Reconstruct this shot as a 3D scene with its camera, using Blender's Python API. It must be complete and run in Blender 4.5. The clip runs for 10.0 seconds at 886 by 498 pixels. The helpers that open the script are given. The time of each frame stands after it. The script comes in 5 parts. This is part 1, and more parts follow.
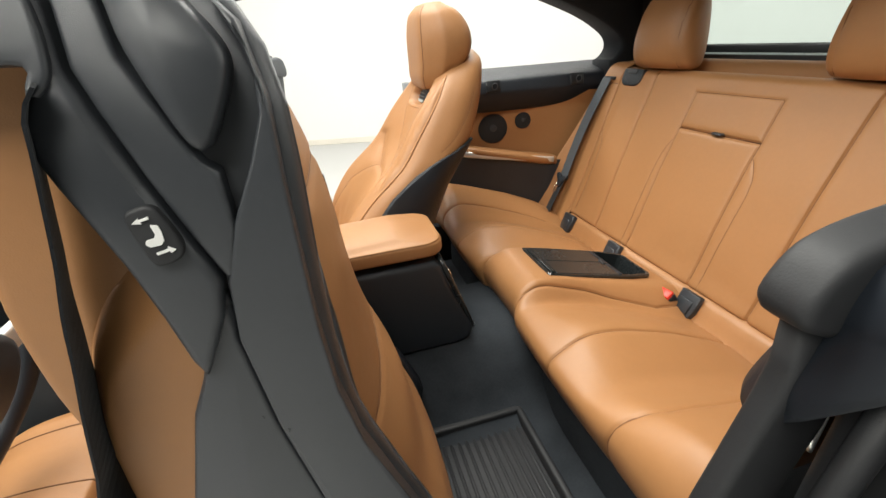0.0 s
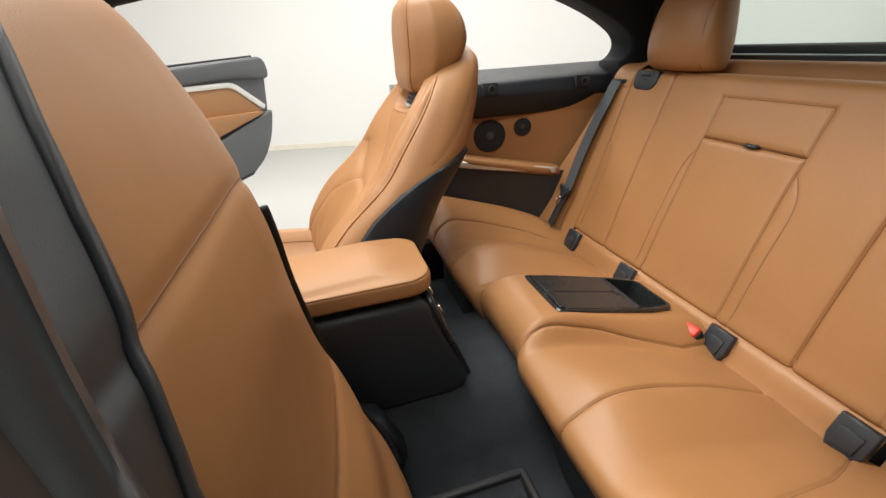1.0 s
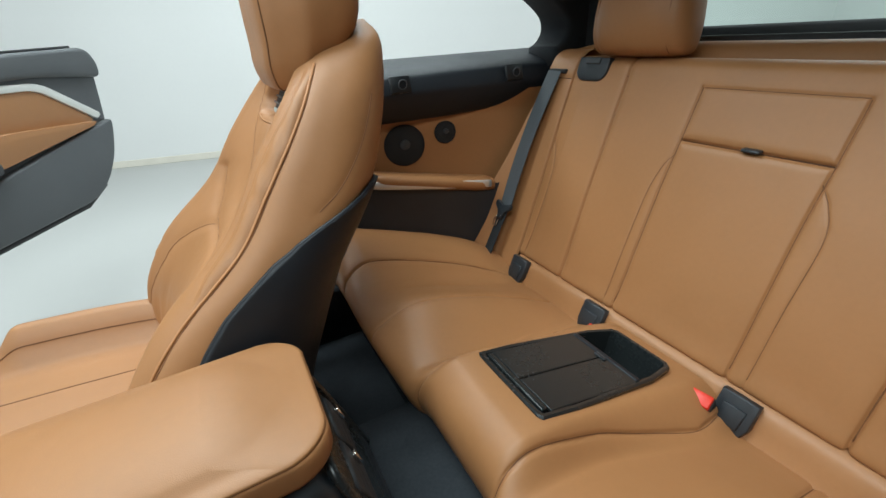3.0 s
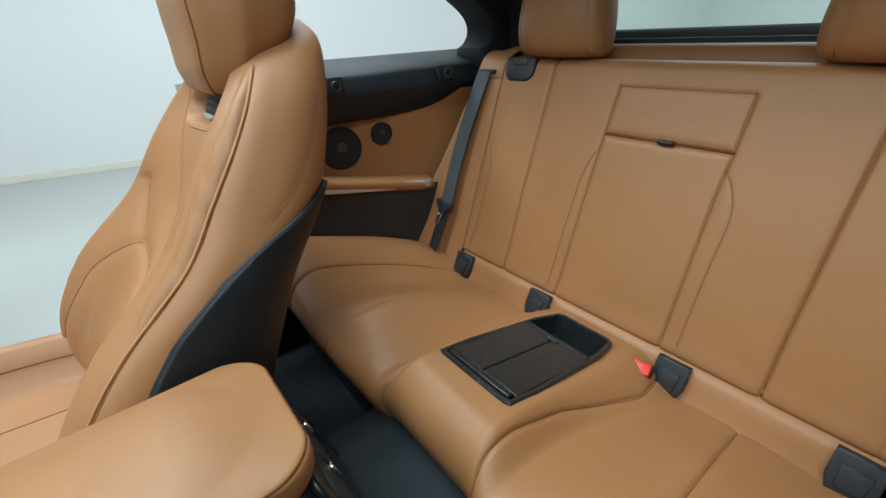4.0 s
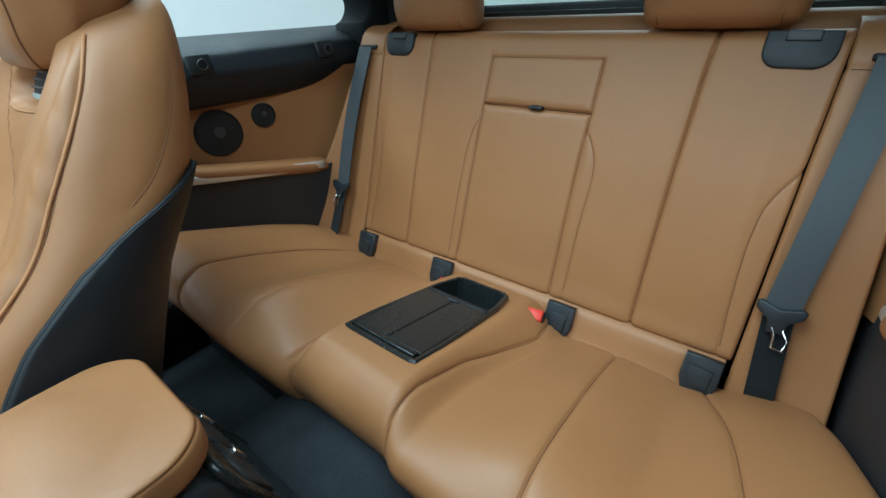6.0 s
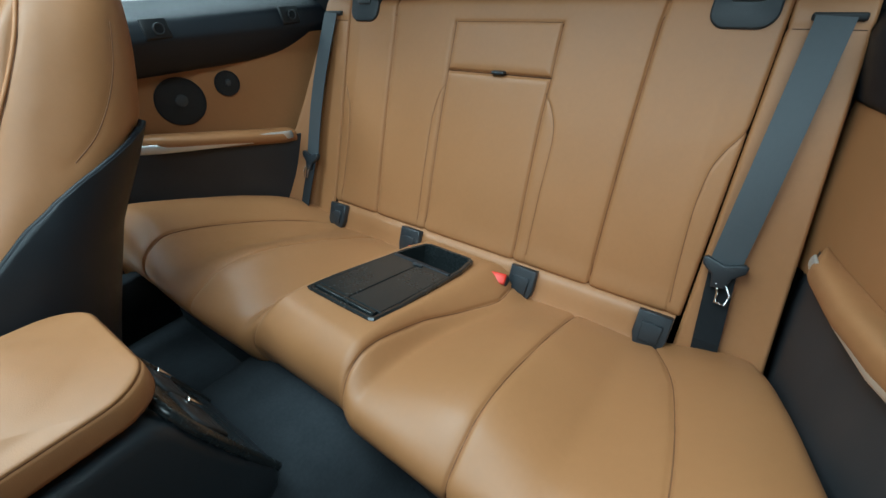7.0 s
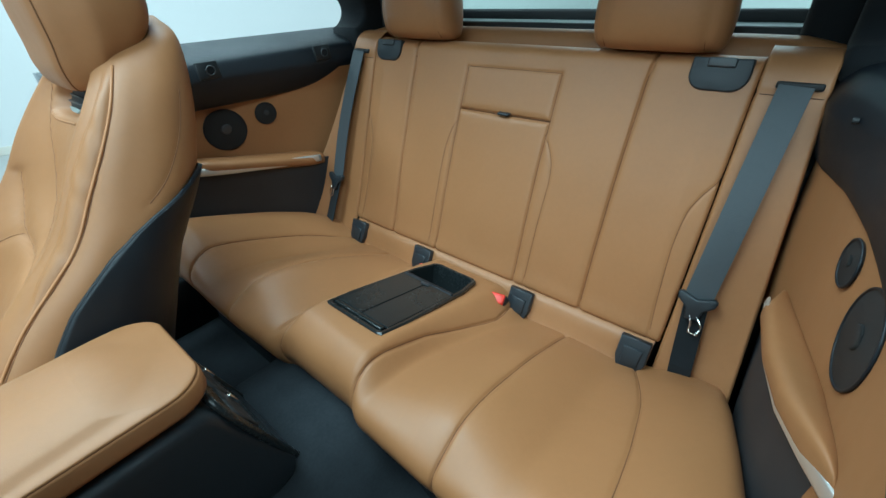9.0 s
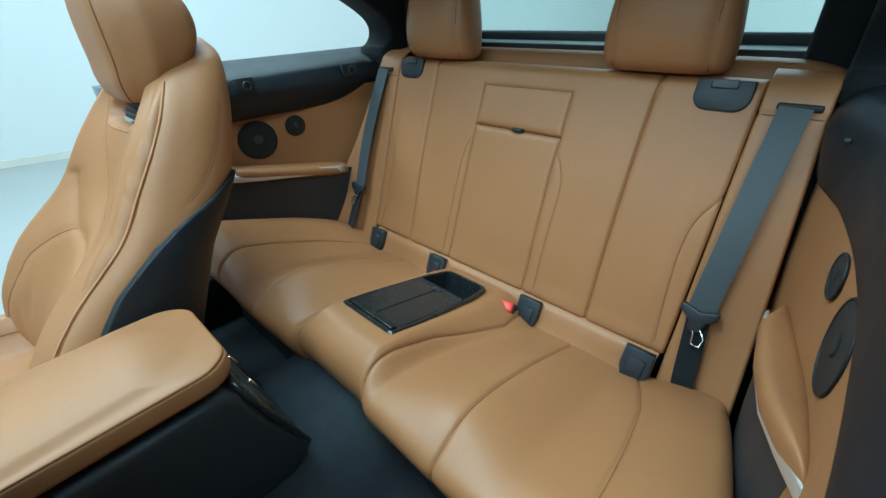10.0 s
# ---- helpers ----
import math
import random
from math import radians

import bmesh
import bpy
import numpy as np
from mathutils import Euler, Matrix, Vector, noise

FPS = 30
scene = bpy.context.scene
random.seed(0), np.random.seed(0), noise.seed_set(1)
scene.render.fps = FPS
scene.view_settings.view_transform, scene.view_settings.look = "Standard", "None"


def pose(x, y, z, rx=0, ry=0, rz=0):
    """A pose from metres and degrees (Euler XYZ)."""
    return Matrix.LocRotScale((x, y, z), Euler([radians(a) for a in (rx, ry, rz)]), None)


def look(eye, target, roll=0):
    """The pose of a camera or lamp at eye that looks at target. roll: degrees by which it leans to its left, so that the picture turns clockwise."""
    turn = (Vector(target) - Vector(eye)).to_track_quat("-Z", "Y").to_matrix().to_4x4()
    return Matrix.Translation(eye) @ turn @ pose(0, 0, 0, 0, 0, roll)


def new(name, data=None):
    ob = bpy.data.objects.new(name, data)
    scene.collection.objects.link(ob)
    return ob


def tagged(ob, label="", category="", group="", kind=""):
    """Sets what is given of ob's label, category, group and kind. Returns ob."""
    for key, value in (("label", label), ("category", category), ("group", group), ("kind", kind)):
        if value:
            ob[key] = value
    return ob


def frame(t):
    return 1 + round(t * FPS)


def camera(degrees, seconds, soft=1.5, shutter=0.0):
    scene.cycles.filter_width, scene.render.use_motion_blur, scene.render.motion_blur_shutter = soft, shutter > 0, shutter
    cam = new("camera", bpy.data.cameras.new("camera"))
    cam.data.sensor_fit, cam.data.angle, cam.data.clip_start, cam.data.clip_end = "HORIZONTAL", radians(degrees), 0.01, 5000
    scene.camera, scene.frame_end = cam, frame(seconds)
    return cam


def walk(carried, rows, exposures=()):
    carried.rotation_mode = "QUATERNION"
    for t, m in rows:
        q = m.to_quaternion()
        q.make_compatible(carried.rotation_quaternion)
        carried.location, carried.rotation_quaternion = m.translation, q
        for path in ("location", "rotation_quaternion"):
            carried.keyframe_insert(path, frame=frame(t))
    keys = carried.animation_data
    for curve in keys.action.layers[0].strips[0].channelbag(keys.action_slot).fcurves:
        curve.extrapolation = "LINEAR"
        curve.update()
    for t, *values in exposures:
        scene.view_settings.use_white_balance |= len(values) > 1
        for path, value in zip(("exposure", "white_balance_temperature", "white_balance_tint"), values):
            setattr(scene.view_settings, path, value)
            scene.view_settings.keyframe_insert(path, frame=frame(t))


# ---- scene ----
cam = camera(94.2, 10.0)
PATH = [
    (0, (-0.872, -0.887, 1.16), (-0.444, 0.845, 0.257), -4.3),
    (0.5, (-0.844, -0.82, 1.156), (-0.413, 0.912, 0.254), -4.2),
    (1, (-0.818, -0.722, 1.142), (-0.358, 1.007, 0.248), -3.8),
    (1.5, (-0.755, -0.611, 1.119), (-0.248, 1.102, 0.221), -3.7),
    (2, (-0.705, -0.514, 1.109), (-0.122, 1.173, 0.205), -3.7),
    (2.5, (-0.683, -0.417, 1.1), (0.002, 1.225, 0.185), -3.8),
    (4, (-0.727, -0.362, 1.106), (0.358, 1.029, 0.163), -3.1),
    (4.5, (-0.732, -0.363, 1.102), (0.463, 0.929, 0.152), -2.9),
    (5, (-0.732, -0.372, 1.102), (0.544, 0.832, 0.141), -2.8),
    (5.5, (-0.727, -0.383, 1.099), (0.605, 0.745, 0.121), -2.6),
    (7, (-0.717, -0.468, 1.063), (0.616, 0.539, -0.037), -2.7),
    (7.5, (-0.714, -0.478, 1.064), (0.601, 0.519, -0.065), -2.7),
    (8, (-0.724, -0.498, 1.098), (0.577, 0.512, -0.036), -2.6),
    (8.5, (-0.73, -0.517, 1.13), (0.554, 0.535, 0.014), -2.7),
    (9, (-0.741, -0.541, 1.157), (0.529, 0.56, 0.073), -2.7),
    (9.5, (-0.756, -0.57, 1.167), (0.494, 0.585, 0.115), -2.7),
    (10, (-0.763, -0.589, 1.167), (0.468, 0.611, 0.145), -2.6),
]
EXPOSURES = [(0.0, -0.04, 6600, 6), (1.0, -0.26, 6650, 8), (1.5, -0.46, 6000, 0), (2.5, -0.58, 5750, -3), (4.0, -0.70, 5500, -5), (5.5, -0.74, 4950, -13), (7.5, -0.54, 5000, -14), (10.0, -0.56, 4650, -19)]
walk(cam, [(t, look(eye, target, roll)) for t, eye, target, roll in PATH], EXPOSURES)

# ---- light: a white studio hall, its unseen ceiling lamps placed to balance the cabin ----
world = bpy.data.worlds.new("hall_air")
world.use_nodes = True
world.node_tree.nodes["Background"].inputs[0].default_value = (0.9, 0.95, 1.0, 1)
world.node_tree.nodes["Background"].inputs[1].default_value = 0.05
scene.world = world


def unseen_lamp(x, y, z, sx, sy, watts, colour=(1, 0.97, 0.93)):
    d = bpy.data.lights.new("unseen_lamp_light", "AREA")
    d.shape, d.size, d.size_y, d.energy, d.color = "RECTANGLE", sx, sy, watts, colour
    ob = new("unseen_lamp_light", d)
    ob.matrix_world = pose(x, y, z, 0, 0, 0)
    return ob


# Added lamps: cabin top, near seat side, far wall, seat fronts, rear window.
unseen_lamp(-1.2, 0.65, 3.40, 2.2, 1.2, 140)
unseen_lamp(-2.2, -1.8, 3.40, 3.0, 1.2, 150)
unseen_lamp(-0.6, 2.7, 3.40, 4.6, 1.0, 180)
unseen_lamp(-6.0, 0.0, 3.40, 1.8, 4.5, 330)
unseen_lamp(4.2, 0.0, 3.40, 1.6, 4.0, 210)


# ---- materials ----
def material(name, colour, rough=0.5, metal=0.0, spec=0.5, grain=0.0, grain_scale=900.0, mottle=0.0, mottle_scale=6.0,
             rough_var=0.0, kind="noise", sheen=0.0, coat=0.0, bump_distance=0.001, soft_bump=0.0):
    m = bpy.data.materials.new(name)
    m.use_nodes = True
    nt = m.node_tree
    b = nt.nodes["Principled BSDF"]
    b.inputs["Base Color"].default_value = (*colour, 1)
    b.inputs["Roughness"].default_value = rough
    b.inputs["Metallic"].default_value = metal
    b.inputs["Specular IOR Level"].default_value = spec
    b.inputs["Sheen Weight"].default_value = sheen
    b.inputs["Coat Weight"].default_value = coat
    tc = nt.nodes.new("ShaderNodeTexCoord")
    if mottle or rough_var:
        n = nt.nodes.new("ShaderNodeTexNoise")
        n.inputs["Scale"].default_value, n.inputs["Detail"].default_value = mottle_scale, 6
        nt.links.new(tc.outputs["Object"], n.inputs["Vector"])
        n2 = nt.nodes.new("ShaderNodeTexNoise")
        n2.inputs["Scale"].default_value, n2.inputs["Detail"].default_value = mottle_scale * 22, 3
        nt.links.new(tc.outputs["Object"], n2.inputs["Vector"])
        add = nt.nodes.new("ShaderNodeMath")
        add.operation = "MULTIPLY_ADD"
        nt.links.new(n2.outputs["Fac"], add.inputs[0])
        add.inputs[1].default_value = 0.35
        nt.links.new(n.outputs["Fac"], add.inputs[2])
        if mottle:
            r = nt.nodes.new("ShaderNodeValToRGB")
            r.color_ramp.elements[0].position, r.color_ramp.elements[1].position = 0.42, 0.92
            r.color_ramp.elements[0].color = (*[c * (1 - mottle) for c in colour], 1)
            r.color_ramp.elements[1].color = (*[min(1, c * (1 + mottle)) for c in colour], 1)
            nt.links.new(add.outputs[0], r.inputs[0])
            nt.links.new(r.outputs[0], b.inputs["Base Color"])
        if rough_var:
            mr = nt.nodes.new("ShaderNodeMapRange")
            mr.inputs[1].default_value, mr.inputs[2].default_value = 0.42, 0.92
            mr.inputs[3].default_value, mr.inputs[4].default_value = rough - rough_var, rough + rough_var
            nt.links.new(add.outputs[0], mr.inputs[0])
            nt.links.new(mr.outputs[0], b.inputs["Roughness"])
    if grain:
        if kind == "leather":
            g = nt.nodes.new("ShaderNodeTexVoronoi")
            g.inputs["Scale"].default_value = grain_scale
            out = g.outputs["Distance"]
        elif kind == "weave":
            g = nt.nodes.new("ShaderNodeTexWave")
            g.inputs["Scale"].default_value, g.inputs["Distortion"].default_value = grain_scale, 0.6
            g.bands_direction = "DIAGONAL"
            out = g.outputs["Fac"]
        else:
            g = nt.nodes.new("ShaderNodeTexNoise")
            g.inputs["Scale"].default_value, g.inputs["Detail"].default_value = grain_scale, 2
            out = g.outputs["Fac"]
        nt.links.new(tc.outputs["Object"], g.inputs["Vector"])
        bp = nt.nodes.new("ShaderNodeBump")
        bp.inputs["Strength"].default_value, bp.inputs["Distance"].default_value = grain, bump_distance
        nt.links.new(out, bp.inputs["Height"])
        nt.links.new(bp.outputs[0], b.inputs["Normal"])
        if soft_bump:
            sn = nt.nodes.new("ShaderNodeTexNoise")
            sn.inputs["Scale"].default_value, sn.inputs["Detail"].default_value, sn.inputs["Distortion"].default_value = 14.0, 2, 0.0
            nt.links.new(tc.outputs["Object"], sn.inputs["Vector"])
            b2 = nt.nodes.new("ShaderNodeBump")
            b2.inputs["Strength"].default_value, b2.inputs["Distance"].default_value = soft_bump, 0.01
            nt.links.new(sn.outputs["Fac"], b2.inputs["Height"])
            nt.links.new(b2.outputs[0], bp.inputs["Normal"])
    return m


LEATHER = material("tan_leather", (0.350, 0.167, 0.064), 0.48, spec=0.55, grain=0.10, grain_scale=1000, mottle=0.07, mottle_scale=5, rough_var=0.06, kind="leather", soft_bump=0.20)
# Cords laid in the grooves: thread with the crease shade put into its colour.
SEAM_SHADE = material("dark_brown_seam_shade", (0.085, 0.037, 0.016), 0.8)
THREAD_SHADE = material("brown_thread_shade", (0.175, 0.078, 0.031), 0.7)
PIPING = material("pale_tan_piping", (0.45, 0.215, 0.085), 0.5, grain=0.2, grain_scale=900, kind="leather")
PLASTIC = material("black_grained_plastic", (0.010, 0.013, 0.018), 0.45, spec=0.4, grain=0.22, grain_scale=2400, mottle=0.12, mottle_scale=8, rough_var=0.06, kind="leather")
# Black seat plastic with its sheen put into the base; small grey parts share it.
SHEEN_GREY = material("dark_grey_sheen_plastic", (0.040, 0.044, 0.050), 0.33, spec=0.6, grain=0.16, grain_scale=2600, mottle=0.1, mottle_scale=9, rough_var=0.06, kind="leather")
SATIN = material("satin_black_plastic", (0.013, 0.0145, 0.0165), 0.34, mottle=0.1, mottle_scale=10, rough_var=0.05, grain=0.12, grain_scale=2600, kind="leather")
DOOR_GREY = material("dark_grey_door_plastic", (0.085, 0.09, 0.097), 0.5, grain=0.2, grain_scale=2400, mottle=0.08, mottle_scale=6, kind="leather")
GLOSS = material("gloss_black_plastic", (0.016, 0.019, 0.020), 0.26, spec=0.5, rough_var=0.05, mottle_scale=9, mottle=0.1)
LOWER = material("charcoal_grained_panel", (0.030, 0.032, 0.037), 0.55, grain=0.3, grain_scale=1600, mottle=0.15, mottle_scale=8, kind="leather")
RUBBER = material("black_rubber", (0.017, 0.018, 0.020), 0.6, grain=0.2, grain_scale=500, mottle=0.15)
CARPET = material("black_carpet", (0.034, 0.039, 0.045), 0.95, spec=0.12, grain=0.6, grain_scale=1100, mottle=0.3, mottle_scale=9, sheen=0.0, bump_distance=0.002)
LINING = material("black_cloth_lining", (0.014, 0.016, 0.019), 0.9, spec=0.2, grain=0.5, grain_scale=600, mottle=0.15, sheen=0.1)
WEBBING = material("grey_belt_webbing", (0.075, 0.085, 0.095), 0.6, spec=0.35, grain=0.25, grain_scale=260, mottle=0.08, kind="weave")
COVER = material("dark_blue_grey_plastic", (0.022, 0.027, 0.033), 0.36, grain=0.3, grain_scale=1200, kind="leather")
ALU = material("brushed_aluminium", (0.80, 0.80, 0.78), 0.5, metal=0.85, grain=0.15, grain_scale=400)
CHROME = material("chrome", (0.8, 0.8, 0.8), 0.1, metal=1.0)
RED = material("red_button_plastic", (0.62, 0.030, 0.012), 0.4)
WHITE_MARK = material("white_print", (0.8, 0.8, 0.78), 0.5)
GRILLE = material("black_speaker_mesh", (0.02, 0.02, 0.021), 0.55, grain=1.0, grain_scale=900, kind="leather", bump_distance=0.002)
WALL = material("white_wall_paint", (0.72, 0.72, 0.715), 0.7, mottle=0.015, mottle_scale=1.5, grain=0.1, grain_scale=120)
# Dark grey for the unseen wall and ceiling, to cut bounce into the cabin.
BOUNCE_GREY = material("bounce_cutting_grey", (0.16, 0.16, 0.155), 0.75, mottle=0.03, mottle_scale=1.5, grain=0.1, grain_scale=120)
SKIRT = material("cream_skirting", (0.7, 0.66, 0.58), 0.6, mottle=0.05)
FLOOR = material("grey_hall_floor", (0.44, 0.44, 0.43), 0.45, mottle=0.05, mottle_scale=1.2, rough_var=0.1)
BODY = material("grey_car_paint", (0.12, 0.13, 0.14), 0.3, coat=0.5, mottle=0.03)
# Rear tray's window reflection is put into this pale base; vent frames share it.
SHELF_GREY = material("grey_satin_plastic", (0.34, 0.39, 0.38), 0.35, grain=0.15, grain_scale=900, rough_var=0.05)

GLASS = bpy.data.materials.new("green_tinted_glass")
GLASS.use_nodes = True
_nt = GLASS.node_tree
_nt.nodes.clear()
_o = _nt.nodes.new("ShaderNodeOutputMaterial")
_tr = _nt.nodes.new("ShaderNodeBsdfTransparent")
_tr.inputs[0].default_value = (0.80, 0.90, 0.86, 1)
_gl = _nt.nodes.new("ShaderNodeBsdfGlossy")
_gl.inputs["Roughness"].default_value = 0.02
_mx = _nt.nodes.new("ShaderNodeMixShader")
_mx.inputs[0].default_value = 0.05
_nt.links.new(_tr.outputs[0], _mx.inputs[1])
_nt.links.new(_gl.outputs[0], _mx.inputs[2])
_nt.links.new(_mx.outputs[0], _o.inputs[0])


# ---- building helpers ----
def part(name, bm, mat, parent=None, label="", smooth=True):
    """One bmesh (or a tuple of vertices and faces) as one mesh object."""
    me = bpy.data.meshes.new(name)
    if isinstance(bm, tuple):
        me.from_pydata(bm[0], [], bm[1])
    else:
        bmesh.ops.recalc_face_normals(bm, faces=bm.faces)
        bm.to_mesh(me)
        bm.free()
    me.materials.append(mat)
    if smooth:
        me.polygons.foreach_set("use_smooth", [True] * len(me.polygons))
    me.update()
    ob = new(name, me)
    if parent is not None:
        ob.parent = parent
    if label:
        tagged(ob, label)
    return ob


def thing(name, label, category, group="", kind=""):
    return tagged(new(name), label, category, group, kind)


def rbox(lo, hi, r=0.004, seg=2, m=None):
    """A box between two corners with rounded edges."""
    bm = bmesh.new()
    bmesh.ops.create_cube(bm, size=1)
    for v in bm.verts:
        v.co = Vector([lo[i] + (v.co[i] + 0.5) * (hi[i] - lo[i]) for i in range(3)])
    if r:
        bmesh.ops.bevel(bm, geom=bm.edges[:], offset=r, segments=seg, profile=0.5, affect="EDGES", clamp_overlap=True)
    if m is not None:
        bm.transform(m)
    return bm


def prism(poly, lo, hi, axis="y", r=0.003, seg=2, m=None):
    """A polygon in the plane across the axis (x, z for y; x, y for z; y, z for x), drawn out from lo to hi, edges rounded."""
    def co(a, b, c):
        return {"y": (a, c, b), "z": (a, b, c), "x": (c, a, b)}[axis]
    bm = bmesh.new()
    v0 = [bm.verts.new(co(a, b, lo)) for a, b in poly]
    v1 = [bm.verts.new(co(a, b, hi)) for a, b in poly]
    bm.faces.new(v0)
    bm.faces.new(v1[::-1])
    n = len(poly)
    for i in range(n):
        bm.faces.new((v0[i], v1[i], v1[(i + 1) % n], v0[(i + 1) % n]))
    bmesh.ops.recalc_face_normals(bm, faces=bm.faces)
    if r:
        caps = [e for e in bm.edges if (e.verts[0] in v0) == (e.verts[1] in v0)]
        bmesh.ops.bevel(bm, geom=caps, offset=r, segments=seg, profile=0.5, affect="EDGES", clamp_overlap=True)
    bmesh.ops.triangulate(bm, faces=[f for f in bm.faces if len(f.verts) > 4], ngon_method="EAR_CLIP")
    if m is not None:
        bm.transform(m)
    return bm


def spline(points, n):
    """Catmull-Rom through rows of numbers, n rows at even arc steps of the first three columns."""
    p = np.array(points, float)
    q = np.vstack([2 * p[0] - p[1], p, 2 * p[-1] - p[-2]])
    fine = []
    for i in range(1, len(q) - 2):
        for t in np.linspace(0, 1, 24, endpoint=False):
            a, b, c, d = q[i - 1:i + 3]
            fine.append(0.5 * (2 * b + (c - a) * t + (2 * a - 5 * b + 4 * c - d) * t * t + (3 * b - a - 3 * c + d) * t ** 3))
    fine.append(p[-1])
    fine = np.array(fine)
    s = np.concatenate([[0], np.cumsum(np.linalg.norm(np.diff(fine[:, :3], axis=0), axis=1))])
    at = np.linspace(0, s[-1], n)
    return np.stack([np.interp(at, s, fine[:, k]) for k in range(p.shape[1])], 1)


def grid_mesh(P):
    """A (n, m, 3) array as vertices and quads."""
    n, m = P.shape[:2]
    i = np.arange(n * m).reshape(n, m)
    f = np.stack([i[:-1, :-1], i[1:, :-1], i[1:, 1:], i[:-1, 1:]], -1).reshape(-1, 4)
    return P.reshape(-1, 3).tolist(), f.tolist()


def smooth(poly, n=56):
    """A closed outline rounded through its points."""
    p = np.array(poly, float)
    k = len(p)
    q = np.vstack([p[-2:], p, p[:3]])
    w = spline(np.hstack([q, 0 * q[:, :1]]), n * 3)
    a = int(np.argmin(np.linalg.norm(w[:n, :2] - p[0], axis=1)))
    b = len(w) - n + int(np.argmin(np.linalg.norm(w[-n:, :2] - p[0], axis=1)))
    loop = w[a:b]
    pick = np.linspace(0, len(loop), n, endpoint=False).astype(int)
    return [tuple(c) for c in loop[pick, :2]]


def normals(P):
    u, v = np.gradient(P, axis=0), np.gradient(P, axis=1)
    n = np.cross(u, v)
    return n / np.maximum(np.linalg.norm(n, axis=2, keepdims=True), 1e-9)


def line_distance(A, B, line):
    """The distance of each point (A, B) from a polyline."""
    best = np.full(A.shape, 9.0)
    for (x0, y0), (x1, y1) in zip(line[:-1], line[1:]):
        dx, dy = x1 - x0, y1 - y0
        t = np.clip(((A - x0) * dx + (B - y0) * dy) / (dx * dx + dy * dy + 1e-12), 0, 1)
        best = np.minimum(best, np.hypot(A - x0 - t * dx, B - y0 - t * dy))
    return best


def sew(A, B, seams):
    """How deep the seams pull the cover in: a narrow crease in a wide soft valley."""
    d = np.zeros(A.shape)
    for line, depth in seams:
        r = line_distance(A, B, line)
        d = np.maximum(d, depth * (0.70 * np.exp(-(r / 0.0024) ** 2) + 0.30 * np.exp(-(r / 0.009) ** 2)))
    return d


def tube(points, r, n=8, closed=False):
    """A round cord along points."""
    pts = [Vector(p) for p in points]
    rings, up = [], Vector((0.13, 0.21, 0.97))
    for i, p in enumerate(pts):
        t = (pts[(i + 1) % len(pts)] - pts[i - 1]) if closed else (pts[min(i + 1, len(pts) - 1)] - pts[max(i - 1, 0)])
        a = t.cross(up).normalized()
        b = t.cross(a).normalized()
        rings.append([p + r * (math.cos(2 * math.pi * k / n) * a + math.sin(2 * math.pi * k / n) * b) for k in range(n)])
    v = [tuple(c) for ring in rings for c in ring]
    f, m = [], len(rings)
    for i in range(m if closed else m - 1):
        for k in range(n):
            j = (i + 1) % m
            f.append((i * n + k, i * n + (k + 1) % n, j * n + (k + 1) % n, j * n + k))
    if not closed:
        f += [tuple(range(n))[::-1], tuple(range((m - 1) * n, m * n))]
    return v, f


def strap(points, width_dir, w, th):
    """A flat band along points, w wide along width_dir (one vector for each point), th thick."""
    bm = bmesh.new()
    prev = None
    for i, p in enumerate(points):
        p = Vector(p)
        t = (Vector(points[min(i + 1, len(points) - 1)]) - Vector(points[max(i - 1, 0)])).normalized()
        wd = Vector(width_dir[i] if isinstance(width_dir, list) else width_dir)
        wd = (wd - t * wd.dot(t)).normalized()
        nn = t.cross(wd).normalized()
        ring = [bm.verts.new(p + wd * a * w / 2 + nn * b * th / 2) for a, b in ((-1, -1), (1, -1), (1, 1), (-1, 1))]
        if prev:
            for k in range(4):
                bm.faces.new((prev[k], prev[(k + 1) % 4], ring[(k + 1) % 4], ring[k]))
        else:
            bm.faces.new(ring[::-1])
        prev = ring
    bm.faces.new(prev)
    return bm


def rings_mesh(R, cap=True):
    """Closed rings (n, m, 3) skinned into vertices and faces."""
    n, m = R.shape[:2]
    i = np.arange(n * m).reshape(n, m)
    j = np.roll(i, -1, axis=1)
    f = np.stack([i[:-1], i[1:], j[1:], j[:-1]], -1).reshape(-1, 4).tolist()
    if cap:
        f += [i[0].tolist(), i[-1].tolist()[::-1]]
    return R.reshape(-1, 3).tolist(), f


def disc(centre, axis, r, th, rim=0.003, n=40):
    """A flat round plate, its face along axis."""
    bm = bmesh.new()
    bmesh.ops.create_cone(bm, cap_ends=True, segments=n, radius1=r, radius2=r, depth=th)
    caps = [e for e in bm.edges if all(len(f.verts) > 4 for f in e.link_faces[:1]) or any(len(f.verts) > 4 for f in e.link_faces)]
    bmesh.ops.bevel(bm, geom=caps, offset=rim, segments=2, profile=0.5, affect="EDGES", clamp_overlap=True)
    q = Vector((0, 0, 1)).rotation_difference(Vector(axis).normalized())
    bm.transform(Matrix.Translation(centre) @ q.to_matrix().to_4x4())
    return bm


def step(v, a, b):
    t = np.clip((v - a) / (b - a), 0, 1)
    return t * t * (3 - 2 * t)


def soft(v, xs, ys, w=0.035):
    """Values between given pairs, with the corners rounded over a width w."""
    return sum(np.interp(v + k * w, xs, ys) for k in np.linspace(-1, 1, 13)) / 13


def side(points, s):
    """Points with the car's width mirrored for s = -1."""
    return [(x, s * y, z) for x, y, z in points]


# ---- the hall ----
HALL = pose(-0.4, 4.85, 0, 0, 0, math.degrees(math.atan(-0.29)))


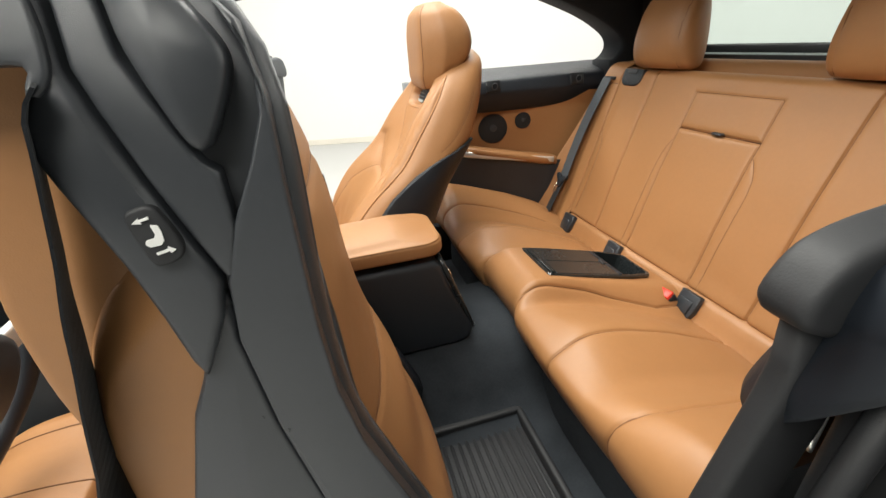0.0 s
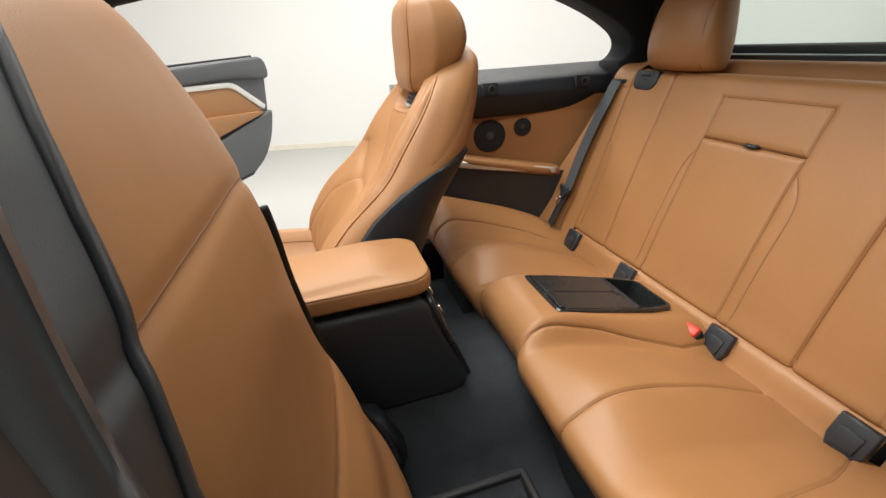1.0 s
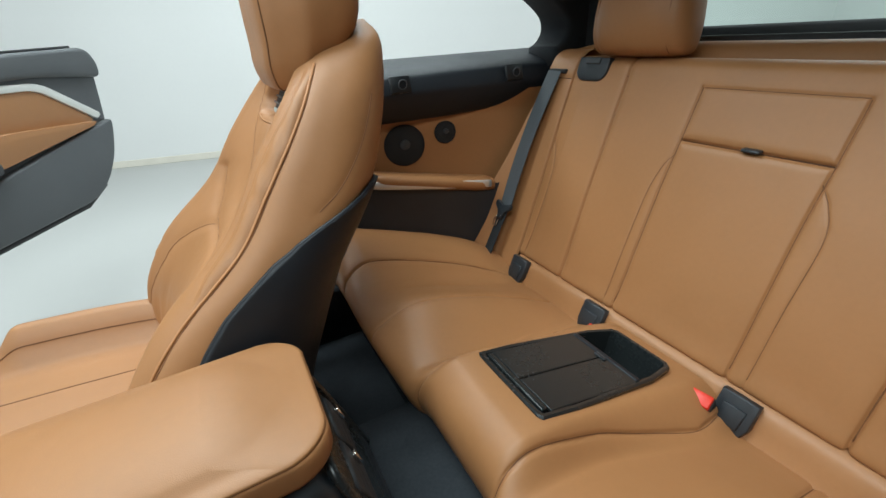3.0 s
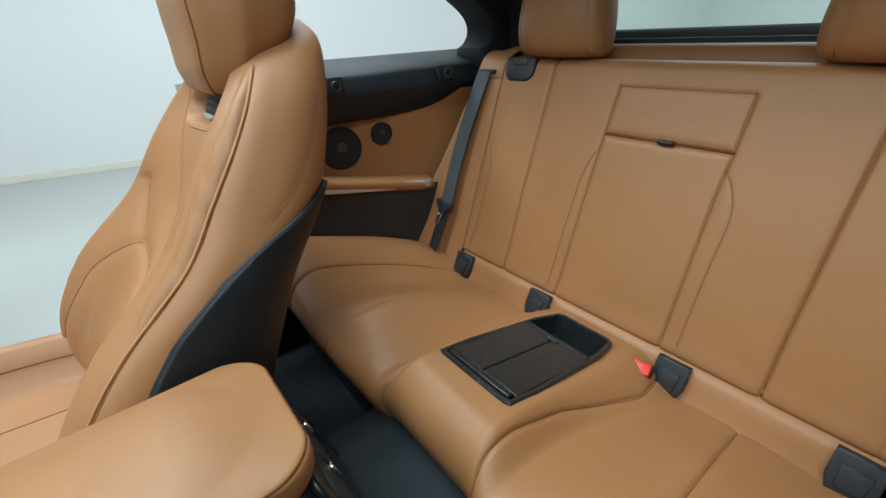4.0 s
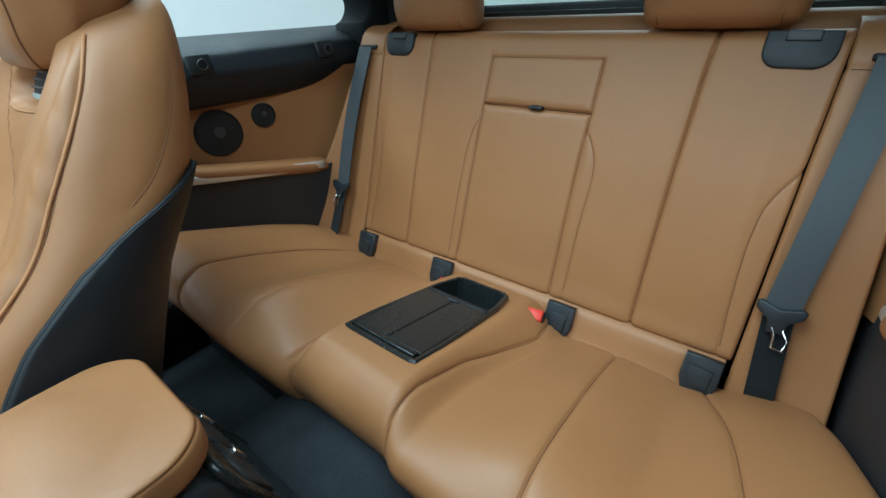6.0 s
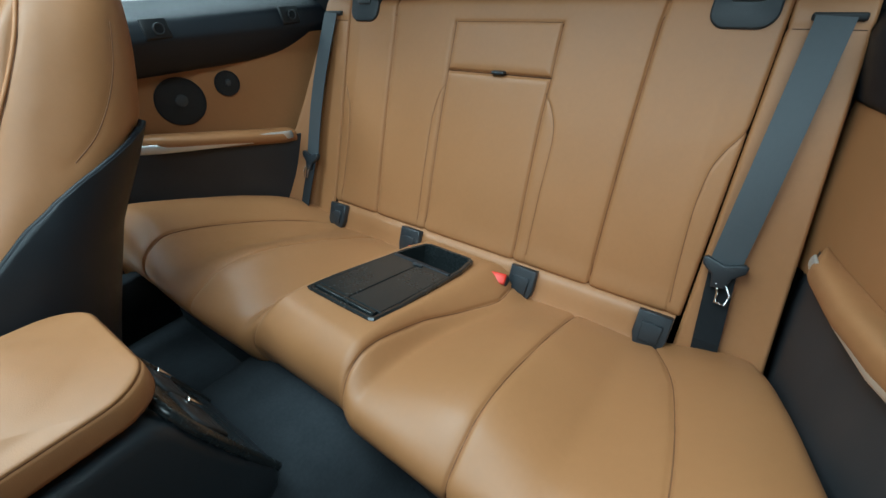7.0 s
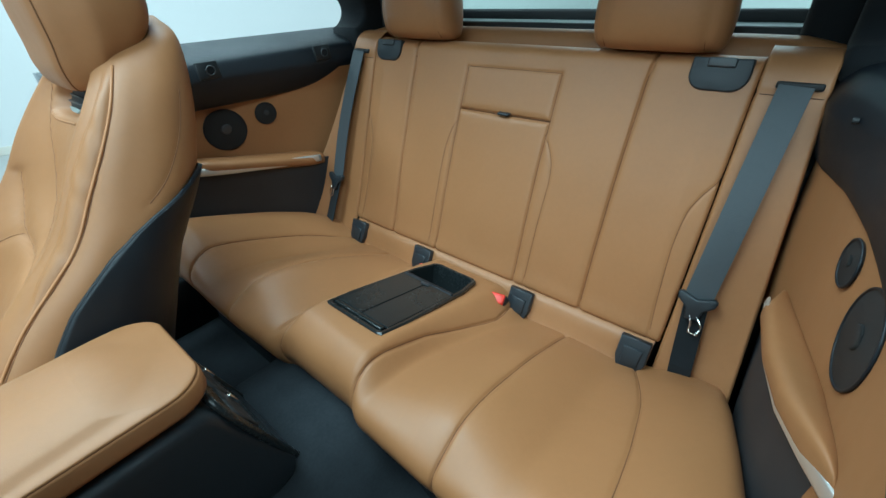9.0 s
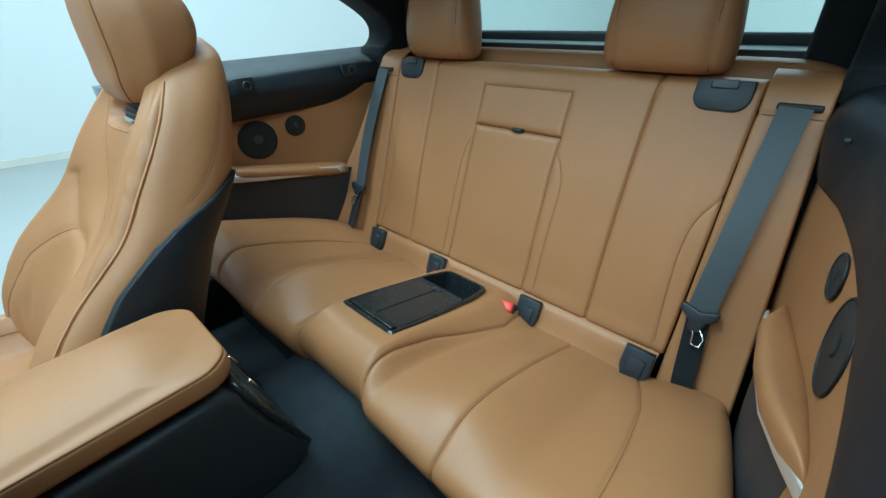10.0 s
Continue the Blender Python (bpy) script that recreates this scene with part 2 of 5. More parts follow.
def hall_piece(name, lo, hi, mat, label, category, r=0.0):
    ob = part(name, rbox(lo, hi, r, 2, HALL), mat, None, "", smooth=False)
    return tagged(ob, label, category, kind="structure")


hall_piece("floor", (-8, -11, -0.2), (8, 0.2, 0), FLOOR, "pale grey painted concrete hall floor", "floor")
hall_piece("wall_far", (-8, 0, 0), (8, 0.2, 3.6), WALL, "plain white painted studio wall", "wall")
hall_piece("wall_near", (-8, -11, 0), (8, -10.8, 3.6), BOUNCE_GREY, "unseen studio wall, dark grey to cut bounced light", "wall")
hall_piece("wall_front", (-8, -10.8, 0), (-7.8, 0, 3.6), WALL, "plain white painted studio wall", "wall")
hall_piece("wall_rear", (7.8, -10.8, 0), (8, 0, 3.6), WALL, "plain white painted studio wall", "wall")
hall_piece("ceiling", (-8, -11, 3.6), (8, 0.2, 3.8), BOUNCE_GREY, "unseen hall ceiling, dark grey to cut bounced light", "ceiling")
hall_piece("baseboard", (-7.8, -0.012, 0), (7.8, -0.001, 0.07), SKIRT, "low cream skirting along the white wall", "baseboard", 0.003)

# ---- the car's shell ----
car = thing("car_body", "grey convertible car shell with black lined roof pillars", "car")
part("floor_pan", rbox((-2.0, -0.72, 0.20), (0.75, 0.72, 0.30), 0.01), CARPET, car, "black carpeted floor")
for s in (1, -1):
    part("sill", rbox((-1.9, min(s * 0.70, s * 0.86), 0.22), (-0.56, max(s * 0.70, s * 0.86), 0.43), 0.02, 3), DOOR_GREY, car, "grey plastic door sill")
    part("sill_strip", rbox((-1.7, min(s * 0.74, s * 0.79), 0.428), (-0.75, max(s * 0.74, s * 0.79), 0.436), 0.002), ALU, car, "brushed metal sill strip")
    part("sill_carpet", rbox((-1.6, min(s * 0.655, s * 0.70), 0.29), (-0.45, max(s * 0.655, s * 0.70), 0.47), 0.01, 2), CARPET, car)
    # roof pillar beside the rear window
    pillar = [(0.190, 1.050), (0.215, 1.062), (0.232, 1.085), (0.232, 1.110), (0.212, 1.137), (0.160, 1.172), (0.08, 1.212), (-0.05, 1.262), (-0.16, 1.300), (-0.16, 1.40), (0.35, 1.36), (0.56, 1.24), (0.60, 1.00), (0.19, 1.00)]
    arch = spline([(a, b, 0) for a, b in pillar[:9]], 60)[:, :2]
    pillar = [tuple(c) for c in arch] + pillar[9:]
    part("roof_pillar", prism(pillar, min(s * 0.575, s * 0.70), max(s * 0.575, s * 0.70), "y", 0.012, 3), LINING, car, "black cloth-lined roof pillar")
    inner = [(0.30, 1.03), (0.30, 1.36), (0.455, 1.36), (0.464, 1.20), (0.468, 1.03)]
    part("pillar_lining", prism(inner, min(s * 0.505, s * 0.60), max(s * 0.505, s * 0.60), "y", 0.012, 3), LINING, car)
    # windscreen pillar
    part("windscreen_pillar", tube([(-1.95, s * 0.68, 0.98), (-1.6, s * 0.64, 1.16), (-1.25, s * 0.60, 1.30), (-0.9, s * 0.58, 1.36)], 0.035, 12), LINING, car)
# Unseen roof lining, ended at x = -0.10 to admit light from above.
XR, UR = np.meshgrid(np.linspace(-0.10, 0.42, 16), np.linspace(-1, 1, 24), indexing="ij")
roof = np.stack([XR, 0.62 * UR, 1.375 - 0.02 * UR ** 2 - 0.03 * np.clip((XR - 0.1) / 0.3, 0, 1) ** 2], -1)
part("headliner", grid_mesh(roof), LINING, car, "black cloth headliner, unseen, cut short to let light in").modifiers.new("thick", "SOLIDIFY").thickness = 0.03
# quarter panels outside the trim
for s in (1, -1):
    body = [(-0.56, 0.25), (-0.56, 1.02), (0.9, 1.03), (0.9, 0.25)]
    part("quarter_panel", prism(body, min(s * 0.80, s * 0.87), max(s * 0.80, s * 0.87), "y", 0.02, 3), BODY, car, "grey painted quarter panel")

# rear window
rear_window = thing("rear_window", "green-tinted rear window in a black frame", "window")
part("glass", (([(0.61, -0.66, 1.06), (0.61, 0.66, 1.06), (0.40, 0.64, 1.36), (0.40, -0.64, 1.36)]), [(0, 1, 2, 3)]), GLASS, rear_window, "green-tinted glass").visible_shadow = False
part("lower_frame", rbox((0.585, -0.66, 1.046), (0.625, 0.66, 1.077), 0.006, 2), RUBBER, rear_window, "black lower frame bar")
part("upper_frame", rbox((0.385, -0.66, 1.335), (0.425, 0.66, 1.375), 0.006, 2), RUBBER, rear_window)

# parcel shelf behind the seat back
shelf = thing("parcel_shelf", "tan leather parcel shelf with a grey rear tray", "shelf")
prof = spline([(0.235, 0, 0.96), (0.262, 0, 1.010), (0.275, 0, 1.040), (0.290, 0, 1.051), (0.315, 0, 1.053), (0.335, 0, 1.047), (0.342, 0, 1.02)], 26)
ys = np.linspace(-0.60, 0.60, 60)
P = np.stack([np.stack([prof[:, 0] + 0.0 * y - 0.10 * max(0, abs(y) - 0.46) ** 1.0 * 2, 0 * prof[:, 0] + y, prof[:, 2] - 0.2 * max(0, abs(y) - 0.52)], -1) for y in ys])
part("leather_ledge", grid_mesh(P), LEATHER, shelf, "tan leather ledge")
part("rear_tray", rbox((0.345, -0.64, 1.00), (0.60, 0.64, 1.0505), 0.004), SHELF_GREY, shelf, "satin plastic tray, pale grey for the window's reflection")
part("seal", rbox((0.334, -0.62, 1.02), (0.352, 0.62, 1.063), 0.004), RUBBER, shelf, "black rubber seal")


# ---- side trim panels beside the rear seat ----
def quarter_trim(s):
    t = thing("quarter_trim", "tan and black side trim panel with two round speakers", "trim panel", "side trim panels")

    near = s < 0

    def yin(x):
        return (0.632 - 0.080 * x - 0.042 * step(x, -0.06, 0.13) if near else 0.616 - 0.094 * x) + 0.035 * np.clip((-0.36 - x) / 0.2, 0, 1) ** 1.5

    def panel_y(x):
        if near:
            return np.interp(x, [-0.55, -0.45, -0.30, -0.238, -0.18, -0.118, -0.05, 0.01, 0.06, 0.10, 0.15, 0.30], [0.684, 0.679, 0.674, 0.6705, 0.664, 0.655, 0.645, 0.634, 0.618, 0.605, 0.598, 0.594])
        return 0.655 - 0.18 * x
    nose = -0.56 if near else -0.52
    xs = np.linspace(nose, 0.30, 48)
    # black upper trim, from its lower lip over the sill to the window slot
    P = []
    for x in xs:
        y0 = yin(x)
        k = np.clip((x - nose) / 0.03, 0, 1) ** 0.5
        low = float(np.interp(x, [-0.56, -0.45, -0.28, -0.125, 0.09, 0.30], [0.818, 0.853, 0.881, 0.895, 0.892, 0.878])) if near else 0.900 + 0.010 * np.clip((x + 0.1) / 0.3, 0, 1)
        wide = 0.62 if near else 1.08
        lipped = [(0, float(panel_y(x)) + 0.012, low - 0.003), (0, float(panel_y(x)) - 0.004, low), (0, float(panel_y(x)) - 0.012, low + 0.030)] if near else [(0, y0 + 0.055, low - 0.004), (0, y0 + 0.036, low), (0, y0 + 0.012, low + 0.035)]
        sec = spline(lipped + [(0, y0 + 0.001, 0.966), (0, y0 + 0.001, 0.976), (0, y0 + 0.007, 0.998), (0, y0 + 0.016, 1.012),
                      (0, y0 + 0.05 * wide, 1.026), (0, y0 + 0.11 * wide, 1.039), (0, y0 + 0.16 * wide, 1.046), (0, y0 + 0.185 * wide, 1.040), (0, y0 + 0.19 * wide, 1.02)], 60)
        mid = np.array([0, y0 + 0.09, 0.985])
        sec = mid + (sec - mid) * (0.55 + 0.45 * k)
        P.append(np.stack([0 * sec[:, 0] + x, s * sec[:, 1], sec[:, 2] - 0.012 * np.clip((-0.40 - x) / 0.14, 0, 1) ** 1.5], -1))
    part("upper_trim", rings_mesh(np.array(P)), PLASTIC, t, "black grained plastic sill trim")
    # coat hooks: far plates carry a black disc for the shade in their hole
    for bx, bz in ((-0.255, 0.994), (0.076, 0.996)):
        y = yin(bx)
        if near:
            if bx < 0:
                part("hook", disc((0.03, s * (yin(0.03) - 0.002), bz - 0.012), (0, -s, 0), 0.004, 0.008, 0.0015, 20), RUBBER, t)
            continue
        plate = part("button_plate", rbox((bx - 0.028, -0.004, bz - 0.021), (bx + 0.028, 0.004, bz + 0.021), 0.003, 2, Matrix.Translation((0, s * (y + 0.0045), 0)) @ Matrix.Translation((0, 0, bz)) @ pose(0, 0, 0, -14 * s, 0, 0) @ Matrix.Translation((0, 0, -bz))), SATIN, t)
        part("button", disc((bx + 0.004, s * (y - 0.002), bz), (0, -s, 0), 0.0105, 0.003, 0.0008, 24), LINING, plate)
        part("ring", tube([(bx + 0.004 + 0.011 * math.cos(a), s * (y - 0.003), bz + 0.011 * math.sin(a)) for a in np.linspace(0, 2 * math.pi, 24, endpoint=False)], 0.0018, 6, True), SHEEN_GREY, plate)
    def lip(x):
        return np.interp(x, [-0.46, -0.40, -0.34, -0.28, -0.19, -0.155, -0.04, 0.08], [0.705, 0.680, 0.653, 0.630, 0.613, 0.610, 0.602, 0.602] if near else [0.705, 0.668, 0.640, 0.622, 0.604, 0.598, 0.582, 0.580])

    def along(x, front, rear):
        k = (x + 0.38) / 0.34
        return front + (rear - front) * k
    # tan panel
    xs = np.linspace(-0.465 if near else -0.55, 0.30, 60)
    P = []
    for x in xs:
        zz = np.linspace(along(x, 0.735, 0.66) - 0.16 * np.clip((-0.33 - x) / 0.06, 0, 1), 0.905 if near else 0.95, 24)
        y = panel_y(x) + 0 * zz - (0.0 if near else 0.02) * np.clip((zz - 0.9) / 0.05, 0, 1)
        y = np.minimum(y, 0.735)
        P.append(np.stack([0 * zz + x, s * y, zz], -1))
    part("leather_panel", grid_mesh(np.array(P)), LEATHER, t, "tan leather panel")

    # padded arm ledge
    R = []
    for x in np.linspace(-0.380, 0.03 if near else 0.0, 54):
        zt, y0 = along(x, 0.790, 0.722), lip(x) + 0.02 * np.clip((x + 0.05) / 0.08, 0, 1)
        yo = 0.70 - 0.10 * x if not near else float(panel_y(x)) + 0.006
        k = max(0.06, math.sqrt(max(0.0, 1 - float(np.clip((-0.325 - x) / 0.055, 0, 1)) ** 2)))
        a = np.linspace(0, 2 * math.pi, 40, endpoint=False)
        cy, cz = (y0 + yo) / 2, zt - 0.022
        ca, sa = np.cos(a), np.sin(a)
        yy = cy + (yo - y0) / 2 * np.sign(ca) * np.abs(ca) ** 0.7 * k
        zz = cz + 0.022 * np.sign(sa) * np.abs(sa) ** 0.75 * k - 0.012 * np.clip((yy - y0) / (yo - y0), 0, 1)
        R.append(np.stack([0 * a + x, s * yy, zz], -1))
    part("arm_ledge", rings_mesh(np.array(R)), LEATHER, t, "padded tan leather arm ledge")
    # metal strip under the ledge
    R = []
    for x in np.linspace(-0.46, -0.02, 40):
        zc, y0 = along(x, 0.752, 0.7045), lip(x) + 0.001
        w = 0.0115 if x > -0.435 else 0.004 + 0.0045 * (x + 0.46) / 0.025
        a = np.linspace(0, 2 * math.pi, 14, endpoint=False)
        R.append(np.stack([0 * a + x, s * (y0 + 0.004 + 0.0035 * np.cos(a)), zc + w * np.sin(a)], -1))
    part("metal_strip", rings_mesh(np.array(R)), ALU, t, "brushed metal trim strip")
    # lower black panel
    P = []
    for x in np.linspace(-0.55, 0.08, 40):
        zz = np.linspace(0.30, 0.748, 24)
        zz = np.minimum(zz, along(x, 0.748, 0.70))
        y = np.minimum(lip(x) + 0.020, 0.715) + 0.03 * ((0.72 - zz) / 0.4) ** 2
        P.append(np.stack([0 * zz + x, s * y, zz], -1))
    part("lower_panel", grid_mesh(np.array(P)), LOWER, t, "charcoal lower panel")
    # speakers
    for cx, cz, r, name in ((-0.238, 0.829, 0.056, "speaker"), (-0.118, 0.852, 0.030, "tweeter")):
        lean = float(panel_y(cx - 0.03) - panel_y(cx + 0.03)) / 0.06
        y = float(panel_y(cx))
        ax = (-lean, -s * 1.0, 0.0 if near else 0.05)
        sp = part(name, disc((cx, s * (y - 0.001), cz), ax, r, 0.005, 0.002, 48), GRILLE, t, "round black speaker grille")
        part("rim", tube([tuple(Vector((cx, s * (y - 0.003), cz)) + Vector((r * math.cos(a), s * -lean * r * math.cos(a), r * math.sin(a)))) for a in np.linspace(0, 2 * math.pi, 40, endpoint=False)], 0.002, 6, True), PLASTIC, sp)
        # Cap colour carries the light: dark on the shaded near side, grey on the far.
        c = part("cap", disc((cx + 0.002, s * (y - 0.004), cz + 0.002), ax, r * 0.26, 0.005, 0.002, 24), GRILLE if near else SHEEN_GREY, sp, "small dome")
    part("window_channel", rbox((-0.44, min(s * 0.70, s * 0.80), 0.93), (0.30, max(s * 0.70, s * 0.80), 1.035 if near else 1.00), 0.01, 2), RUBBER, t)
    # closing post at the door opening, under a rounded cap
    d = 0.0 if s < 0 else 0.06
    post = [(-0.645, 0.30), (-0.630, 0.60), (-0.598, 0.75), (-0.583, 0.81), (-0.567, 0.876), (-0.561, 0.91), (-0.566, 0.955), (-0.485, 0.955), (-0.490, 0.85), (-0.515, 0.72), (-0.52, 0.30)]
    jamb = part("jamb_post", prism([(a + d, c) for a, c in post], min(s * 0.702, s * 0.728), max(s * 0.702, s * 0.728), "y", 0.008, 4), RUBBER, t, "black door jamb cover")
    cap = smooth([(-0.588, 0.974), (-0.585, 0.990), (-0.567, 1.013), (-0.54, 1.024), (-0.505, 1.030), (-0.45, 1.034), (-0.40, 1.03), (-0.395, 0.95), (-0.40, 0.872), (-0.45, 0.894), (-0.504, 0.919), (-0.545, 0.944), (-0.577, 0.960)], 70)
    part("jamb_cap", prism([(a + d, c) for a, c in cap], min(s * 0.694, s * 0.736), max(s * 0.694, s * 0.736), "y", 0.013, 5), RUBBER, jamb, "rounded black cap")
    part("jamb_seal", tube([(-0.590 + d, s * 0.768, 0.32), (-0.560 + d, s * 0.768, 0.60), (-0.535 + d, s * 0.768, 0.80), (-0.520 + d, s * 0.768, 0.92)], 0.012, 10), RUBBER, jamb, "black rubber door seal")
    part("jamb_channel", rbox((-0.492 + d, min(s * 0.726, s * 0.798), 0.32), (-0.40 + d, max(s * 0.726, s * 0.798), 0.945), 0.01, 2), RUBBER, jamb, "dark door jamb channel")
    part("striker_plate", rbox((-0.490 + d, min(s * 0.790, s * 0.83), 0.74), (-0.45 + d, max(s * 0.790, s * 0.83), 0.86), 0.004), CHROME, jamb, "steel striker plate")
    part("striker", tube([(-0.488 + d, s * 0.810, 0.77), (-0.515 + d, s * 0.810, 0.77), (-0.515 + d, s * 0.810, 0.83), (-0.488 + d, s * 0.810, 0.83)], 0.005, 10), CHROME, jamb, "steel striker loop")
    return t


quarter_trim(1)
quarter_trim(-1)

# ---- rear bench ----
bench = thing("rear_bench_seat", "tan leather two-place rear bench with a central armrest flap", "rear seat")
profile = spline([(-0.015, 0, 0.440), (-0.06, 0, 0.452), (-0.15, 0, 0.478), (-0.25, 0, 0.508), (-0.35, 0, 0.540), (-0.43, 0, 0.563), (-0.478, 0, 0.571), (-0.506, 0, 0.565), (-0.519, 0, 0.545),
                  (-0.516, 0, 0.518), (-0.500, 0, 0.480), (-0.478, 0, 0.442), (-0.455, 0, 0.41), (-0.44, 0, 0.38)], 320)
ya = np.linspace(-0.622, 0.622, 600)
Y, XP = np.meshgrid(ya, profile[:, 0], indexing="ij")
ZP = np.broadcast_to(profile[:, 2], Y.shape).copy()
S = np.broadcast_to(np.linspace(0, 1, len(profile)), Y.shape)
ay = np.abs(Y)


topness = 1 - step(S, 0.62, 0.80)
edge = soft(XP, [-0.5, -0.35, -0.24, -0.10, 0], [0.090, 0.088, 0.110, 0.145, 0.15])
hump = 1 - step(ay, 0.088, edge + 0.055)
dish = -0.016 * step(-XP, 0.06, 0.20) * np.exp(-((ay - 0.33) / 0.12) ** 2) + soft(XP, [-0.48, -0.22, -0.10, 0.0], [0.080, 0.083, 0.070, 0.035]) * step(ay, 0.40, 0.60)
# each place is padded to a crown
dish += soft(XP, [-0.52, -0.50, -0.47, -0.42, -0.35, -0.25, -0.19, -0.05, 0.0], [0.0, 0.010, 0.030, 0.052, 0.062, 0.060, 0.055, 0.010, 0.0], 0.03) * np.exp(-((ay - 0.300) / 0.115) ** 2)
k_side = np.clip((ay - 0.597) / 0.025, 0, 1)
side_drop = -0.03 * (1 - np.sqrt(np.maximum(0, 1 - k_side ** 2)))
ZP = ZP + topness * (hump * soft(XP, [-0.5, -0.4, -0.06, 0], [0.035, 0.052, 0.062, 0.055]) + dish) + side_drop
XP = XP + 0.016 * hump * step(S, 0.5, 0.75) - 0.006 * np.exp(-((ay - 0.33) / 0.15) ** 2) * step(S, 0.45, 0.7)
wide = soft(XP, [-0.52, -0.36, -0.03], [0.690, 0.662, 0.618])
YW = np.sign(Y) * np.where(ay > 0.45, 0.45 + (ay - 0.45) * (wide - 0.45) / 0.172, ay)
P = np.stack([XP, YW, ZP], -1)
seam_lines = []
for s in (1, -1):
    seam_lines.append([(-0.02, s * 0.150), (-0.12, s * 0.160), (-0.22, s * 0.138), (-0.32, s * 0.116), (-0.43, s * 0.107), (-0.50, s * 0.107), (-0.62, s * 0.118)])
    seam_lines.append([(-0.03, s * 0.296), (-0.20, s * 0.299), (-0.32, s * 0.301), (-0.44, s * 0.301), (-0.52, s * 0.304), (-0.66, s * 0.312)])
    seam_lines.append([(-0.03, s * 0.452), (-0.09, s * 0.472), (-0.18, s * 0.492), (-0.32, s * 0.502), (-0.44, s * 0.502), (-0.52, s * 0.488), (-0.66, s * 0.480)])
# arc coordinate: the run along the cover stands in for x past the front edge
arc = -0.015 - np.concatenate([[0], np.cumsum(np.hypot(np.diff(profile[:, 0]), np.diff(profile[:, 2])))]) * 0.985
AX = np.broadcast_to(arc, Y.shape)
D = sew(AX, Y, [(l, 0.0060) for l in seam_lines])
N = normals(P)
if N[len(ya) // 4, 90, 2] < 0:
    N = -N
P = P - N * D[..., None]
ends = [P[0].copy(), P[-1].copy()]
for e in ends:
    e[:, 2] = np.minimum(e[:, 2], 0.36)
verts, quads = grid_mesh(np.concatenate([ends[0][None], P, ends[1][None]]))
mid = [(sum(verts[i][0] for i in q) / 4, sum(verts[i][1] for i in q) / 4) for q in quads]
quads = [q for q, (a, b) in zip(quads, mid) if not (-0.396 < a < -0.068 and abs(b - 0.004) < np.interp(a, [-0.396, -0.33, -0.13, -0.068], [0.075, 0.077, 0.072, 0.060]))]
part("cushion", (verts, quads), LEATHER, bench, "smooth tan leather cushion")


def sample(P, fi, fj):
    i, j = min(int(fi), P.shape[0] - 2), min(int(fj), P.shape[1] - 2)
    a, b = fi - i, fj - j
    return (1 - a) * ((1 - b) * P[i, j] + b * P[i, j + 1]) + a * ((1 - b) * P[i + 1, j] + b * P[i + 1, j + 1])


def on_grid(P, A, B, line, lift, n=60):
    """A line given in the two sheet coordinates, laid on the sheet."""
    pts = spline([(a, b, 0) for a, b in line], n)
    out = []
    for a, b, _ in pts:
        fi = np.interp(b, A[:, 0], np.arange(len(A)))
        fj = np.interp(-a, -B[0], np.arange(B.shape[1]))
        out.append(tuple(sample(P, fi, fj)))
    return out


for l in seam_lines:
    part("seam", tube(on_grid(P, Y, AX, l, 0.0, 90), 0.0010, 6), THREAD_SHADE, bench)

# strip between cushion and seat back, with the child-seat anchor covers
yy = np.linspace(-0.471, 0.471, 50)
sec = spline([(-0.060, 0, 0.425), (-0.036, 0, 0.445), (-0.026, 0, 0.462), (-0.014, 0, 0.488), (-0.002, 0, 0.502), (0.03, 0, 0.514)], 24)
P = np.stack([np.stack([sec[:, 0], 0 * sec[:, 0] + y, sec[:, 2]], -1) for y in yy])
part("lower_strip", grid_mesh(P), LEATHER, bench, "tan leather strip below the seat back")
TILT_STRIP = pose(-0.024, 0, 0.478, 0, 22, 0)
for y in (0.440, 0.162, -0.165, -0.440):
    outline = [(-0.030, 0.036), (0.030, 0.036), (0.031, -0.012), (0.024, -0.034), (0.014, -0.038), (-0.014, -0.038), (-0.024, -0.034), (-0.031, -0.012)]
    cov = part("anchor_cover", prism(outline, -0.012, 0.008, "x", 0.003, 2, Matrix.Translation((0, y, 0)) @ TILT_STRIP), COVER, bench, "dark plastic child-seat anchor cover")
    part("flap", prism([(-0.019, 0.016), (0.019, 0.016), (0.017, -0.022), (-0.017, -0.022)], -0.0165, -0.009, "x", 0.002, 2, Matrix.Translation((0, y, 0)) @ TILT_STRIP), COVER, cov)

# storage tray in the hump
tray = thing("storage_tray", "black storage tray with a half-open roller lid", "tray")
SLOPE = math.degrees(math.atan2(0.613 - 0.528, 0.34))
TRAY = pose(-0.232, 0.004, 0.5665, 0, SLOPE, 0)
rimo = [(-0.172, 0.074), (-0.168, 0.083), (-0.10, 0.086), (0.10, 0.080), (0.165, 0.068), (0.174, 0.058), (0.174, -0.058), (0.165, -0.068), (0.10, -0.080), (-0.10, -0.086), (-0.168, -0.083), (-0.172, -0.074)]
rimi = [(a * 0.95, b * 0.90) for a, b in rimo]
bm = bmesh.new()
rings = []
for pts, z in ((rimo, -0.016), (rimo, 0.0), ([(a * 0.985, b * 0.965) for a, b in rimo], 0.003), (rimi, 0.002), (rimi, -0.07)):
    rings.append([bm.verts.new((a, b, z)) for a, b in pts])
for r0, r1 in zip(rings[:-1], rings[1:]):
    for k in range(len(r0)):
        bm.faces.new((r0[k], r0[(k + 1) % len(r0)], r1[(k + 1) % len(r0)], r1[k]))
bm.faces.new(rings[-1])
bm.transform(TRAY)
